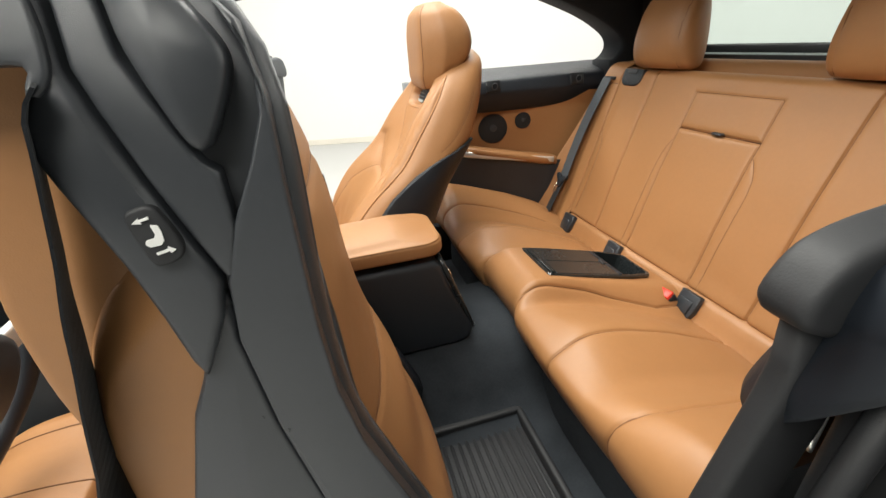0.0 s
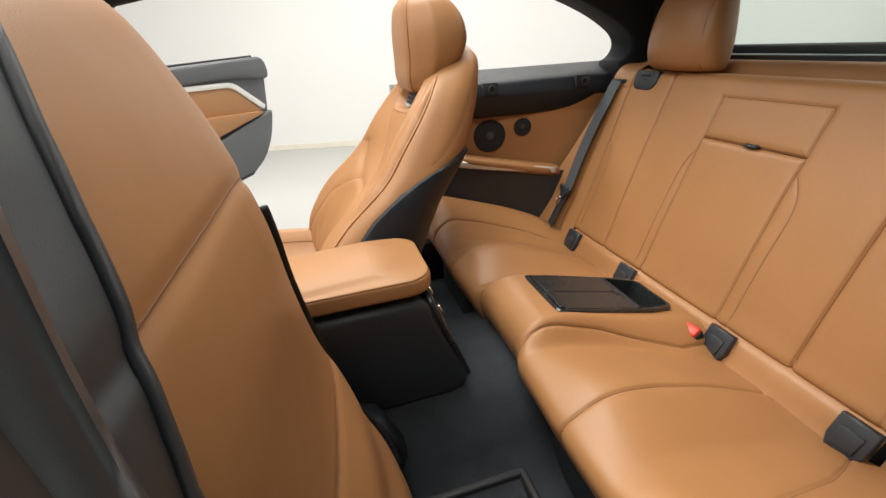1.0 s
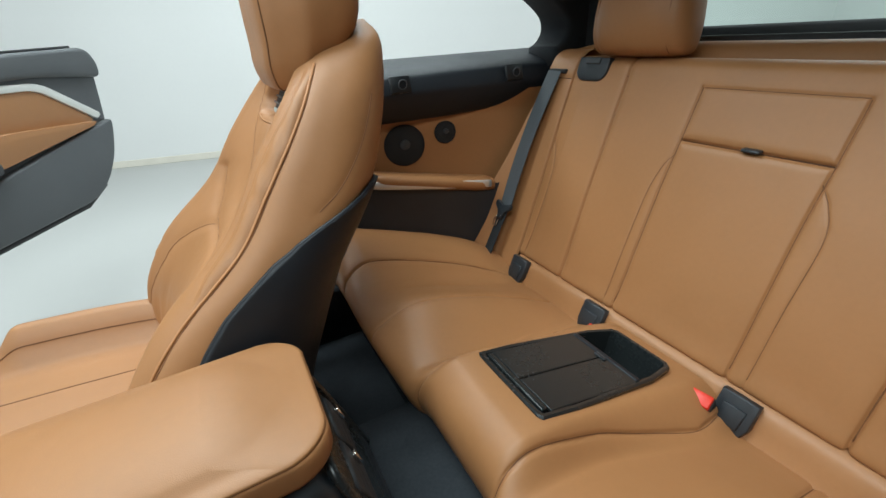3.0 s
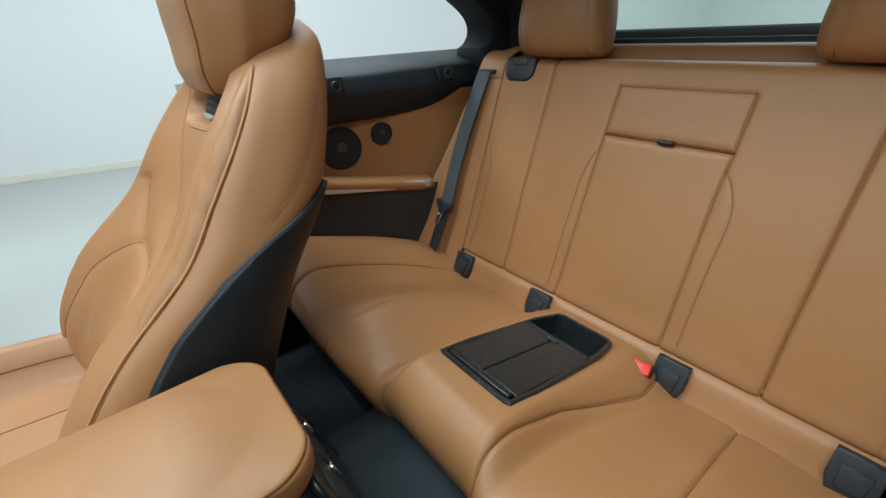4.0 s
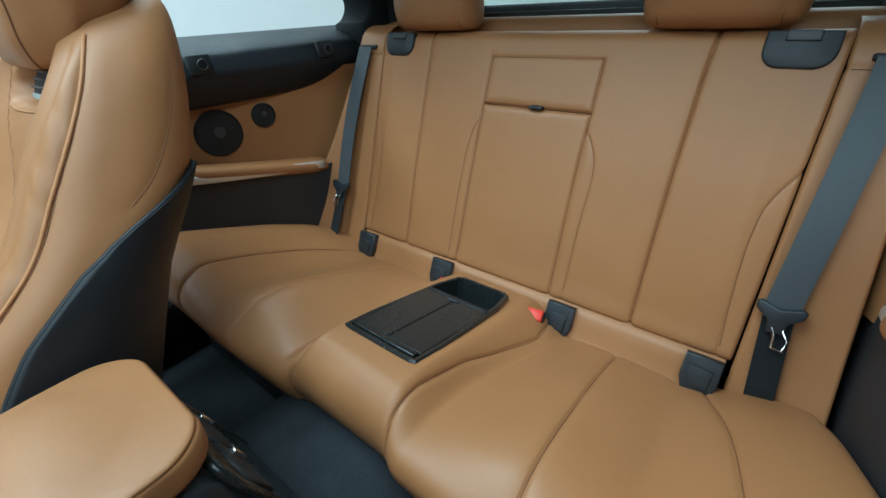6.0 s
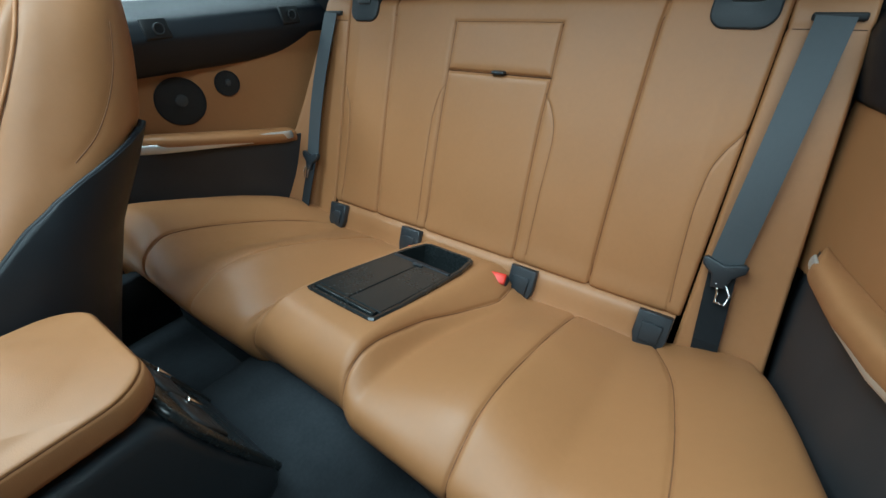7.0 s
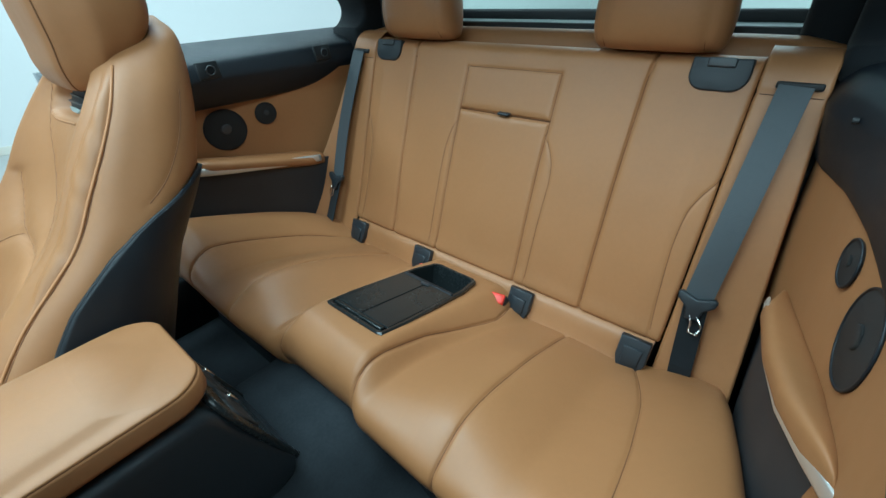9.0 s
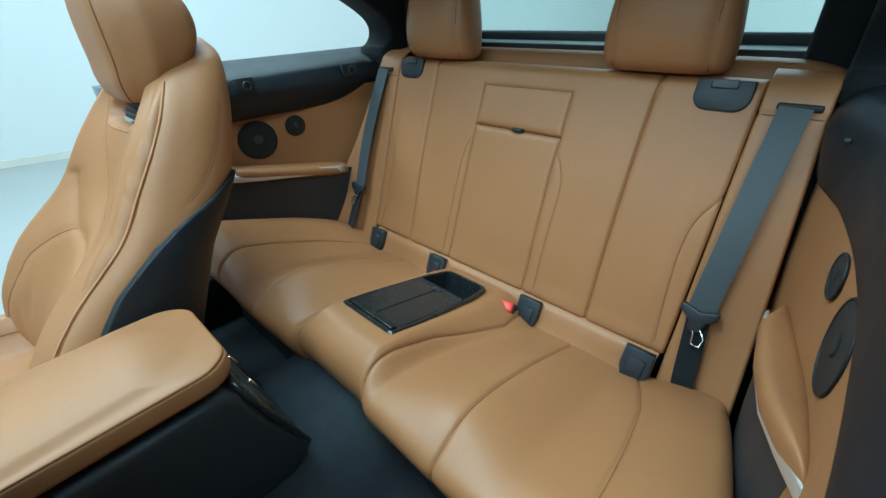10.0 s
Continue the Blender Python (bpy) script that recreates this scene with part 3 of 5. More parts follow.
part("rim", bm, GLOSS, tray, "gloss black rim", smooth=False)
for y0, y1 in ((-0.075, -0.0012), (0.0012, 0.075)):
    part("lid", rbox((-0.145, y0, -0.004), (0.055, y1, 0.003), 0.0015, 1, TRAY), GLOSS, tray, "gloss black lid", smooth=False)
part("lid_grip", rbox((-0.160, -0.070, -0.003), (-0.149, 0.070, 0.005), 0.002, 2, TRAY), GLOSS, tray)
part("lid_edge", rbox((0.055, -0.074, -0.008), (0.066, 0.074, 0.005), 0.002, 2, TRAY), PLASTIC, tray)
part("catch", rbox((0.045, -0.012, 0.003), (0.054, 0.012, 0.006), 0.001, 1, TRAY), COVER, tray)

# belt buckles
for y, yaw in ((-0.122, 10), (0.122, -10)):
    b = thing("belt_buckle", "black belt buckle with a red release button", "seat belt buckle", "buckles on the bench")
    M = pose(-0.052, y, 0.480 if y < 0 else 0.462, 0, -32, yaw)
    part("housing", rbox((-0.013, -0.021, -0.034), (0.013, 0.021, 0.022), 0.004, 2, M), RUBBER, b)
    part("button", rbox((-0.0135, -0.018, 0.006), (0.0115, 0.018, 0.030), 0.003, 2, M), RED, b, "red release button")

# ---- rear seat back ----
part("rear_bulkhead", prism([(0.05, 0.44), (0.215, 0.985), (0.32, 1.0), (0.32, 0.30), (0.05, 0.30)], -0.72, 0.72, "y", 0.005, 1), CARPET, car, "black carpeted bulkhead")
back = bench


def back_sheet(y0, y1, ny, prof_pts, n, seams, round_r=0.02, bulge=0.008):
    prof = spline(prof_pts, n)
    yv = np.linspace(y0, y1, ny)
    Y, X = np.meshgrid(yv, prof[:, 0], indexing="ij")
    Z = np.broadcast_to(prof[:, 2], Y.shape).copy()
    near = np.minimum(Y - y0, y1 - Y)
    k = np.clip(1 - near / round_r, 0, 1)
    X = X + round_r * (1 - np.sqrt(np.maximum(0, 1 - k ** 2)))
    P = np.stack([X, Y, Z], -1)
    N = normals(P)
    i, j = ny // 2, n // 2
    if N[i, j, 0] > 0:
        N = -N
    D = np.zeros(Y.shape)
    for line, depth in seams:
        D = np.maximum(D, sew(Y, Z, [(line, depth)]))
    puff = bulge * np.sin(np.pi * np.clip((Z - 0.52) / 0.5, 0, 1)) * np.clip(near / 0.05, 0, 1)
    return P + N * (puff - D)[..., None], Y, Z, N


def bx(z):
    return 0.345 * (z - 0.5)


prof_pts = [(0.06, 0, 0.506), (0.022, 0, 0.503), (0.004, 0, 0.514), (bx(0.56), 0, 0.56), (bx(0.66), 0, 0.66), (bx(0.78), 0, 0.78), (bx(0.88), 0, 0.88), (bx(0.96), 0, 0.96),
            (0.171, 0, 0.995), (0.182, 0, 1.017), (0.202, 0, 1.027), (0.226, 0, 1.024), (0.236, 0, 1.005), (0.238, 0, 0.95)]
back_seams = []
for s in (1, -1):
    back_seams.append(([(0.005 + s * 0.305, 0.50), (0.005 + s * 0.303, 0.60), (0.005 + s * 0.303, 0.80), (0.006 + s * 0.306, 0.98), (0.006 + s * 0.31, 1.03)], 0.0095))
    back_seams.append(([(0.008 + s * 0.130, 0.50), (0.006 + s * 0.128, 0.60), (0.006 + s * 0.127, 0.80), (0.004 + s * 0.127, 0.88), (0.004 + s * 0.127, 0.979)], 0.0065))
    back_seams.append(([(0.005 + s * 0.125, 0.855), (0.003 + s * 0.140, 0.832), (s * 0.152, 0.80), (s * 0.157, 0.76), (0.003 + s * 0.157, 0.66), (0.005 + s * 0.158, 0.50)], 0.0025))
    back_seams.append(([(s * 0.482, 0.838), (s * 0.458, 0.800), (s * 0.445, 0.765), (s * 0.441, 0.70), (s * 0.447, 0.60), (s * 0.454, 0.50)], 0.0025))
back_seams.append(([(-0.122, 0.981), (0.130, 0.979)], 0.003))
back_seams.append(([(-0.122, 0.883), (0.130, 0.882)], 0.012))
P, Y, Z, N = back_sheet(-0.478, 0.478, 540, prof_pts, 320, back_seams, 0.008)
part("upholstery", grid_mesh(P), LEATHER, back, "tan leather cover with sewn panels")


def on_back(line, lift=0.0, n=50):
    out = []
    for a, b, _ in spline([(a, b, 0) for a, b in line], n):
        fi = np.interp(a, Y[:, 0], np.arange(len(Y)))
        fj = 14 + np.interp(b, Z[0, 14:252], np.arange(238))
        out.append(tuple(sample(P, fi, fj)))
    return out


for line, depth in back_seams:
    line = [(a, max(b, 0.53)) for a, b in line]
    keep = [line[0]]
    for q in line[1:]:
        if math.dist(q, keep[-1]) > 0.004:
            keep.append(q)
    part("seam", tube(on_back(keep), 0.0009 if depth < 0.005 else 0.0011 if depth < 0.01 else 0.0019, 6), SEAM_SHADE if depth > 0.01 else THREAD_SHADE, back)
part("pull_tab", rbox((0.118, -0.020, 0.883), (0.135, 0.012, 0.890), 0.003, 2), COVER, back, "dark pull tab of the armrest flap")
for s in (1, -1):
    # head restraint guide covers on the top edge
    M = Matrix.Translation((0.172, s * 0.418, 1.0)) @ pose(0, 0, 0, 0, 19, 0)
    g = part("guide_cover", prism([(-0.047, 0.028), (0.047, 0.028), (0.0475, 0.0)] + [(0.0205 + 0.027 * math.cos(a), 0.0 - 0.027 * math.sin(a)) for a in np.linspace(0.25, 1.5, 7)] + [(-0.0205 - 0.027 * math.sin(a), 0.0 - 0.027 * math.cos(a)) for a in np.linspace(0.07, 1.32, 7)] + [(-0.0475, 0.0)], -0.007, 0.012, "x", 0.003, 2, M), COVER, back, "dark plastic guide cover")
    part("slot_lip", rbox((-0.011, -0.022, 0.012), (-0.004, 0.022, 0.028), 0.002, 2, M), SHEEN_GREY, g, "grey slot lip")
    # side panels of the seat back that carry the belts
    pp = [(0.05, 0, 0.435), (-0.012, 0, 0.445), (-0.018, 0, 0.46), (bx(0.56), 0, 0.56), (bx(0.70), 0, 0.70), (bx(0.85), 0, 0.85), (bx(0.96), 0, 0.96), (bx(1.0), 0, 1.0), (0.190, 0, 1.026), (0.215, 0, 1.040), (0.25, 0, 1.042), (0.28, 0, 1.03)]
    a, b = (0.482, 0.622) if s > 0 else (-0.622, -0.482)
    SP, SY, SZ, SN = back_sheet(a, b, 60, pp, 120, [([(s * 0.47, 0.976), (s * 0.63, 0.976)], 0.004)], 0.008, 0.004)
    narrow = 0.045 * np.clip((SZ - 0.46) / 0.55, 0, 1)
    SP[..., 1] = s * (0.472 + (np.abs(SP[..., 1]) - 0.472) * (1 - narrow / 0.150))
    if s > 0:
        curl = np.interp(SZ, [0.46, 0.55, 0.886, 0.97], [0.075, 0.080, 0.036, 0.0])
        out = np.clip((np.abs(SP[..., 1]) - 0.548) / 0.052, 0, 1.3)
        SP[..., 0] -= curl * out ** 1.6
        SP[..., 1] += 0.020 * out * np.clip((0.9 - SZ) / 0.3, 0, 1)
    SP[..., 0] -= (0.018 if s < 0 else 0.0) * np.clip((np.abs(SP[..., 1]) - 0.555) / 0.055, 0, 1.2) ** 1.7 * np.clip((0.985 - SZ) / 0.12, 0, 1)
    w = part("side_wing", grid_mesh(SP), LEATHER, back, "tan leather side wing")
    j = int(np.argmin(np.abs(SZ[0, :110] - 0.976)))
    part("seam", tube([tuple(p + np.array([-0.0002, 0, 0])) for p in SP[4:56, j]], 0.0009, 6), SEAM_SHADE, w)
    part("belt_slot", rbox((bx(0.995) - 0.008, min(s * 0.504, s * 0.568), 0.988), (bx(0.995) + 0.01, max(s * 0.504, s * 0.568), 0.999), 0.003, 2), RUBBER, w, "black belt slot")


# ---- rear head restraints ----
def superring(cx, cy, cz, hx, hy, n=64, e=2.6):
    a = np.linspace(0, 2 * math.pi, n, endpoint=False)
    ca, sa = np.cos(a), np.sin(a)
    return np.stack([cx + hx * np.sign(ca) * np.abs(ca) ** (2 / e), cy + hy * np.sign(sa) * np.abs(sa) ** (2 / e), 0 * a + cz], -1)


def rear_headrest(y):
    h = thing("rear_headrest", "tan leather rear head restraint on the seat back", "headrest", "rear head restraints")
    rows = spline([(0.215, 0.105, 1.036, 0.020), (0.212, 0.120, 1.042, 0.045), (0.207, 0.128, 1.060, 0.060), (0.205, 0.130, 1.10, 0.068), (0.207, 0.124, 1.15, 0.068), (0.212, 0.115, 1.20, 0.060), (0.220, 0.102, 1.235, 0.046), (0.226, 0.080, 1.255, 0.022)], 40)
    R = np.array([superring(r[0], 0, r[2] - 0.006, r[3], 0.94 * r[1]) for r in rows])
    # two sewn lines down the front face
    D = np.zeros(R.shape[:2])
    front = R[..., 0] < 0.21
    for yl in (-0.090, 0.090):
        D = np.maximum(D, np.where(front, 0.004 * np.exp(-((R[..., 1] - yl) / 0.006) ** 2), 0))
    R[..., 0] += D
    R[..., 1] += y
    part("pad", rings_mesh(R), LEATHER, h, "rounded leather pad")
    for yl in (-0.090, 0.090):
        pts = []
        for i in range(3, 37):
            ring = R[i]
            j = min((j for j in range(64) if ring[j, 0] < 0.21), key=lambda j: abs(ring[j, 1] - y - yl))
            pts.append((ring[j, 0] - 0.0006, y + yl, ring[j, 2]))
        part("seam", tube(pts, 0.0008, 6), THREAD_SHADE, h)
    for d in (-0.055, 0.055):
        part("post", tube([(0.215, y + d, 0.99), (0.215, y + d, 1.05)], 0.006, 12), CHROME, h, "steel post")
    return h


rear_headrest(0.315)
rear_headrest(-0.293)


# ---- rear seat belts ----
def rear_belt(s, tongue_z):
    b = thing("rear_seat_belt", "grey rear seat belt hanging from its slot", "seat belt", "rear seat belts")
    top, mid, low = (0.532, 0.514, 0.534) if s < 0 else (0.538, 0.560, 0.566)
    pts, wd = [], []
    for z in np.linspace(0.995, tongue_z, 14):
        k = (0.995 - z) / (0.995 - tongue_z)
        pts.append((bx(z) - 0.014 - 0.012 * math.sin(math.pi * k) - (0.016 * k if s > 0 else 0.0), s * (top + (mid - top) * k), z))
        wd.append((0.0, 1, 0.05))
    part("upper_webbing", strap(pts, wd, 0.048, 0.0014), WEBBING, b, "grey woven webbing", smooth=False)
    pts = [(bx(z) - 0.013 + 0.006 * (z < 0.47) - ((0.018 + 0.022 * (tongue_z - z) / (tongue_z - 0.44)) if s > 0 else 0.0), s * (mid + (low - mid) * ((tongue_z - z) / (tongue_z - 0.44))), z) for z in np.linspace(tongue_z, 0.437, 8)]
    part("lower_webbing", strap(pts, (0.15, 1, 0), 0.042, 0.0014), LINING, b, "dark lower webbing", smooth=False)
    M = Matrix.Translation((bx(tongue_z) - (0.036 if s > 0 else 0.018), s * mid, tongue_z)) @ pose(0, 0, 0, 0, 19, 0)
    body = [(-0.034, 0.014), (-0.028, 0.018), (0.0, 0.008), (0.028, 0.018), (0.034, 0.014), (0.032, 0.002), (0.016, -0.012), (0.012, -0.032), (-0.010, -0.034), (-0.014, -0.012), (-0.032, 0.002)]
    tg = part("tongue_grip", prism([(s * a, c) for a, c in body], -0.008, 0.006, "x", 0.003, 2, M), COVER, b, "grey plastic tongue grip")
    part("tongue", tube([tuple(M @ Vector((-0.006, s * a, c))) for a, c in [(-0.004, -0.024), (0.004, -0.040), (0.004, -0.058), (0.020, -0.060), (0.022, -0.042), (0.010, -0.024)]], 0.0022, 8), CHROME, tg, "steel tongue")
    return b


rear_belt(1, 0.625)
rear_belt(-1, 0.622)


# ---- front seats ----
SEAT_Y = 0.385
HINGE = Vector((-0.78, 0, 0.48))
BACK_ROWS = [  # front x, front z, rear x, rear z, half width, hollow of the front
    (-0.880, 0.455, -0.690, 0.430, 0.215, 0.01), (-0.915, 0.52, -0.665, 0.50, 0.245, 0.04), (-0.942, 0.59, -0.648, 0.60, 0.262, 0.065), (-0.920, 0.684, -0.608, 0.70, 0.266, 0.080),
    (-0.848, 0.778, -0.556, 0.81, 0.254, 0.080), (-0.740, 0.868, -0.508, 0.90, 0.232, 0.062), (-0.668, 0.964, -0.474, 0.985, 0.202, 0.050),
    (-0.612, 1.030, -0.456, 1.055, 0.172, 0.045), (-0.570, 1.075, -0.450, 1.100, 0.135, 0.012), (-0.535, 1.100, -0.462, 1.122, 0.085, 0.0)]


def back_rings(grow=0.0, n=72, rows=70, deep=0.0, swell=0.032, slim=0.0, lift=0.0):
    keys = np.array(BACK_ROWS)
    mid = np.stack([(keys[:, 0] + keys[:, 2]) / 2, 0 * keys[:, 0], (keys[:, 1] + keys[:, 3]) / 2], 1)
    k = spline(np.hstack([mid, keys]), rows)[:, 3:]
    R = []
    for fx, fz, rx, rz, w, c in k:
        a = np.linspace(0, 2 * math.pi, n, endpoint=False)
        ca, sa = np.cos(a), np.sin(a)
        hw = (w + grow) * np.sign(ca) * np.abs(ca) ** 0.62
        hw = hw * np.where(ca > 0, 1 + 0.20 * np.clip((rz - 0.75) / 0.2, 0, 1), 1)
        hw = hw * np.where(ca < 0, 1 - slim * np.clip((rz - 0.66) / 0.2, 0, 1), 1)
        hw = np.minimum(hw, 0.236 + 0.06 * (hw - 0.236))
        half = math.hypot(fx - rx, fz - rz) / 2
        d = (half + grow + np.where(sa < 0, swell + lift * np.clip((rz - 0.80) / 0.12, 0, 1), 0)) * np.sign(sa) * np.abs(sa) ** np.where(sa > 0, 0.62, 0.85)
        d = d - np.where(sa > 0, c * np.clip(1 - (hw / (0.74 * w)) ** 2, 0, 1) ** 0.8, 0)
        d = d + np.where((sa > 0) & (ca > 0), deep * np.clip((hw - 0.10) / 0.08, 0, 1) * np.clip((rz - 0.55) / 0.2, 0, 1) * np.clip((1.12 - rz) / 0.1, 0, 1), 0)
        d = d - np.where(sa < 0, deep * 0.55 * math.exp(-((rz - 0.63) / 0.07) ** 2) * np.clip(1.1 - np.abs(hw) / 0.26, 0, 1), 0)
        ux, uz = (fx - rx) / (2 * half), (fz - rz) / (2 * half)
        R.append(np.stack([(fx + rx) / 2 + ux * d, hw, (fz + rz) / 2 + uz * d], -1))
    return np.array(R)


RING, ROWS = 144, 140
UP = (ROWS - 1) / 69.0
MID_SEAM = [(63, 13.5), (58, 15.0), (51, 17.0), (43, 18.4), (39, 20.2)]
WING_SEAM = [(48, 13.4), (46, 14.0), (42, 15.6), (38.5, 17.3), (36, 20.0)]
ARC_SEAM = [(38.3, 17.0), (35, 15.0), (31, 13.0), (25, 12.0), (19, 11.0), (12, 10.6)]
LOW_SEAM = [(22.5, 46), (23.0, 50), (23.8, 53), (25.3, 56.5), (26.8, 60.5), (27.5, 64)]
REAR_SEAM = [(60, 42), (54, 41), (49, 39), (46.5, 37)]


def ring_normals(R):
    """Outward normals of closed rings."""
    u = np.gradient(R, axis=0)
    v = np.roll(R, -1, axis=1) - np.roll(R, 1, axis=1)
    n = np.cross(u, v)
    n /= np.maximum(np.linalg.norm(n, axis=2, keepdims=True), 1e-9)
    away = R - R.mean(axis=1, keepdims=True)
    return n if (n * away).sum() > 0 else -n


def move_rings(R, m):
    flat = [tuple(m @ Vector(p)) for p in R.reshape(-1, 3)]
    return np.array(flat).reshape(R.shape)


def front_seat(s, fold, shift, label):
    """s: 1 on the far side, -1 on the near side. fold: degrees by which the back leans forward; shift: metres the seat stands forward."""
    seat = thing("bucket_seat", label, "car seat", "front seats")
    place = Matrix.Translation((shift, s * SEAT_Y, 0)) @ Matrix.Diagonal((1, s, 1, 1))
    lean = place @ Matrix.Translation(HINGE) @ pose(0, 0, 0, 0, -fold, 0) @ Matrix.Translation(-HINGE)
    # the seat's own y: minus is inboard
    swell, lift = (0.006, 0.0) if s < 0 else (0.004, 0.026)
    R = back_rings(n=RING, rows=ROWS, deep=0.045 if s < 0 else 0.0, swell=swell, lift=lift, slim=0.13 if s < 0 else 0.0)
    I, J = np.meshgrid(np.arange(ROWS) / UP, np.arange(RING) / 2.0, indexing="ij")
    NR = ring_normals(R)
    roll_i = [8, 20, 29, 33, 39, 43, 46.5, 50, 55.5, 61, 66]
    roll_j = [28.5, 28.5, 29.0, 29.3, 30.0, 30.4, 30.5, 30.7, 31.7, 32.0, 31.5]
    crest = np.interp(I, roll_i, roll_j)
    fold = np.interp(I, [34, 38, 41, 44, 49, 56, 64], [29.2, 28.6, 27.3, 27, 27, 27.2, 29])
    push = np.zeros(I.shape)
    if s > 0:
        # padded roll between the sewn fold and the piping, with drawn wrinkles
        u = np.clip((J - fold) / np.maximum(crest - fold, 0.3), 0, 1)
        live = np.clip((I - 36) / 5, 0, 1) * np.clip((66 - I) / 4, 0, 1)
        push += 0.006 * np.sin(np.pi * u) ** 0.8 * live
        across = I + 1.1 * (J - fold)
        for c, w, d in ((46.5, 0.55, 0.0032), (48.2, 0.5, 0.0018), (52.5, 0.6, 0.0026), (55.8, 0.6, 0.0030), (57.2, 0.45, 0.0018), (60.5, 0.6, 0.0018)):
            push -= d * np.exp(-((across - c) / w) ** 2) * np.sin(np.pi * u) ** 0.6 * live
        push -= 0.0030 * np.exp(-((J - fold) / 0.55) ** 2) * live
        push -= 0.0014 * np.exp(-((J - crest - 0.35) / 0.30) ** 2) * np.clip((I - 6) / 4, 0, 1) * np.clip((67 - I) / 3, 0, 1)
        # seams of the middle panel, of the outboard wing and across the rear cover
        for line, depth, w in ((MID_SEAM, 0.006, 0.42), (WING_SEAM, 0.008, 0.5), (ARC_SEAM, 0.003, 0.32), (REAR_SEAM, 0.0012, 0.35)):
            r = line_distance(I, J, line)
            push -= depth * (0.6 * np.exp(-(r / w) ** 2) + 0.4 * np.exp(-(r / (2.6 * w)) ** 2))
        # soft hollows in the worn wing
        push -= 0.004 * np.exp(-((I - 17) / 4.0) ** 2 - ((J - 13.2) / 0.7) ** 2) + 0.003 * np.exp(-((I - 22) / 5.0) ** 2 - ((J - 15.0) / 0.6) ** 2)
        # mouth of the neck vent
        push -= 0.030 * np.clip(1.35 * (1 - ((I - 60.6) / 3.3) ** 2 - ((J - 17.2) / 2.3) ** 2), 0, 1) ** 0.6
    else:
        push += 0.020 * np.exp(-((I - 17) / 5.5) ** 2 - ((J - 43) / 3.5) ** 2)
        rise_at = np.interp(J, [40, 54, 61, 68], [49.5, 51.8, 52.1, 52.3])
        push -= 0.003 * np.exp(-((I - rise_at) / 0.8) ** 2) * ((J > 39) & (J < 69))
        push -= 0.003 * np.exp(-(line_distance(I, J, LOW_SEAM) / 0.5) ** 2)
    R = R + NR * push[..., None]
    W = move_rings(R, lean)
    at = lambda line, n=60: [tuple(sample(W, a * UP, c * 2)) for a, c, _ in spline([(a, c, 0) for a, c in line], n)]
    part("backrest", rings_mesh(W), LEATHER, seat, "tan leather backrest with deep side wings")
    if s > 0:
        for line in (MID_SEAM, WING_SEAM, ARC_SEAM, REAR_SEAM):
            part("seam", tube(at(line, 120), 0.0007, 6), THREAD_SHADE, seat)
        part("piping", tube(at(list(zip(roll_i, roll_j)), 110), 0.0022, 8), PIPING, seat, "pale leather piping")
        part("seam", tube(at([(i, j + 0.38) for i, j in zip(roll_i, roll_j)], 110), 0.0006, 6), THREAD_SHADE, seat)
    else:
        for col, i0, i1 in ((13, 6, 64), (26, 10, 62)):
            part("seam", tube(at([(i0, col), ((i0 + i1) / 2, col), (i1, col)]), 0.0008, 6), THREAD_SHADE, seat)
        part("piping", tube(at([(4, 32), (34, 32), (65, 32)], 90), 0.0024, 8), PIPING, seat, "pale leather piping")
        part("seam", tube(at([(49.5, 40), (51.8, 54), (52.1, 61)]), 0.0007, 6), THREAD_SHADE, seat)
        part("seam", tube(at(LOW_SEAM), 0.0008, 6), THREAD_SHADE, seat)
        # the side cover runs on round the rear corner of the back
        O = move_rings(R + NR * 0.004, lean)
        P = []
        for i in np.linspace(12, 64, 90):
            j0 = float(np.interp(i, [12, 29.3, 45.7, 49.1, 52.1, 57.1, 60.1, 62.5, 64], [61.0, 61.3, 61.5, 61.0, 60.5, 60.0, 59.5, 59.0, 58.8]))
            P.append([sample(O, i * UP, j * 2) for j in j0 + (70 - j0) * np.linspace(0, 1, 26)])
        P = np.array(P)
        wrap = part("rear_wrap", grid_mesh(P), SHEEN_GREY, seat, "black grained cover round the rear corner")
        part("wrap_edge", tube([tuple(p) for p in P[:, 0]], 0.0036, 8), SHEEN_GREY, wrap)
    # black plastic shell on the inboard flank, its upper edge sweeping to a tip at the rear
    S = back_rings(0.005, n=RING, rows=ROWS, swell=swell, lift=lift, slim=0.08 if s < 0 else 0.0)
    P = []
    for i in np.linspace(0, 46.4, 80):
        j0 = float(np.interp(i, [0, 20, 31, 35, 38, 41, 43, 44.2, 45.2, 46.4], [33.2, 33.6, 33.9, 34.2, 34.9, 35.5, 36.2, 37.6, 40.5, 45.0]))
        P.append([sample(S, i * UP, j * 2) for j in j0 + (47.5 - j0) * np.linspace(0, 1, 30)])
    P = move_rings(np.array(P), lean)
    shell = part("flank_shell", grid_mesh(P), PLASTIC, seat, "black plastic flank cover")
    thick = shell.modifiers.new("thick", "SOLIDIFY")
    thick.thickness, thick.offset = 0.009, 0.0
    part("shell_lip", tube([tuple(p) for p in P[:, 0]], 0.0034, 8), PLASTIC, shell)
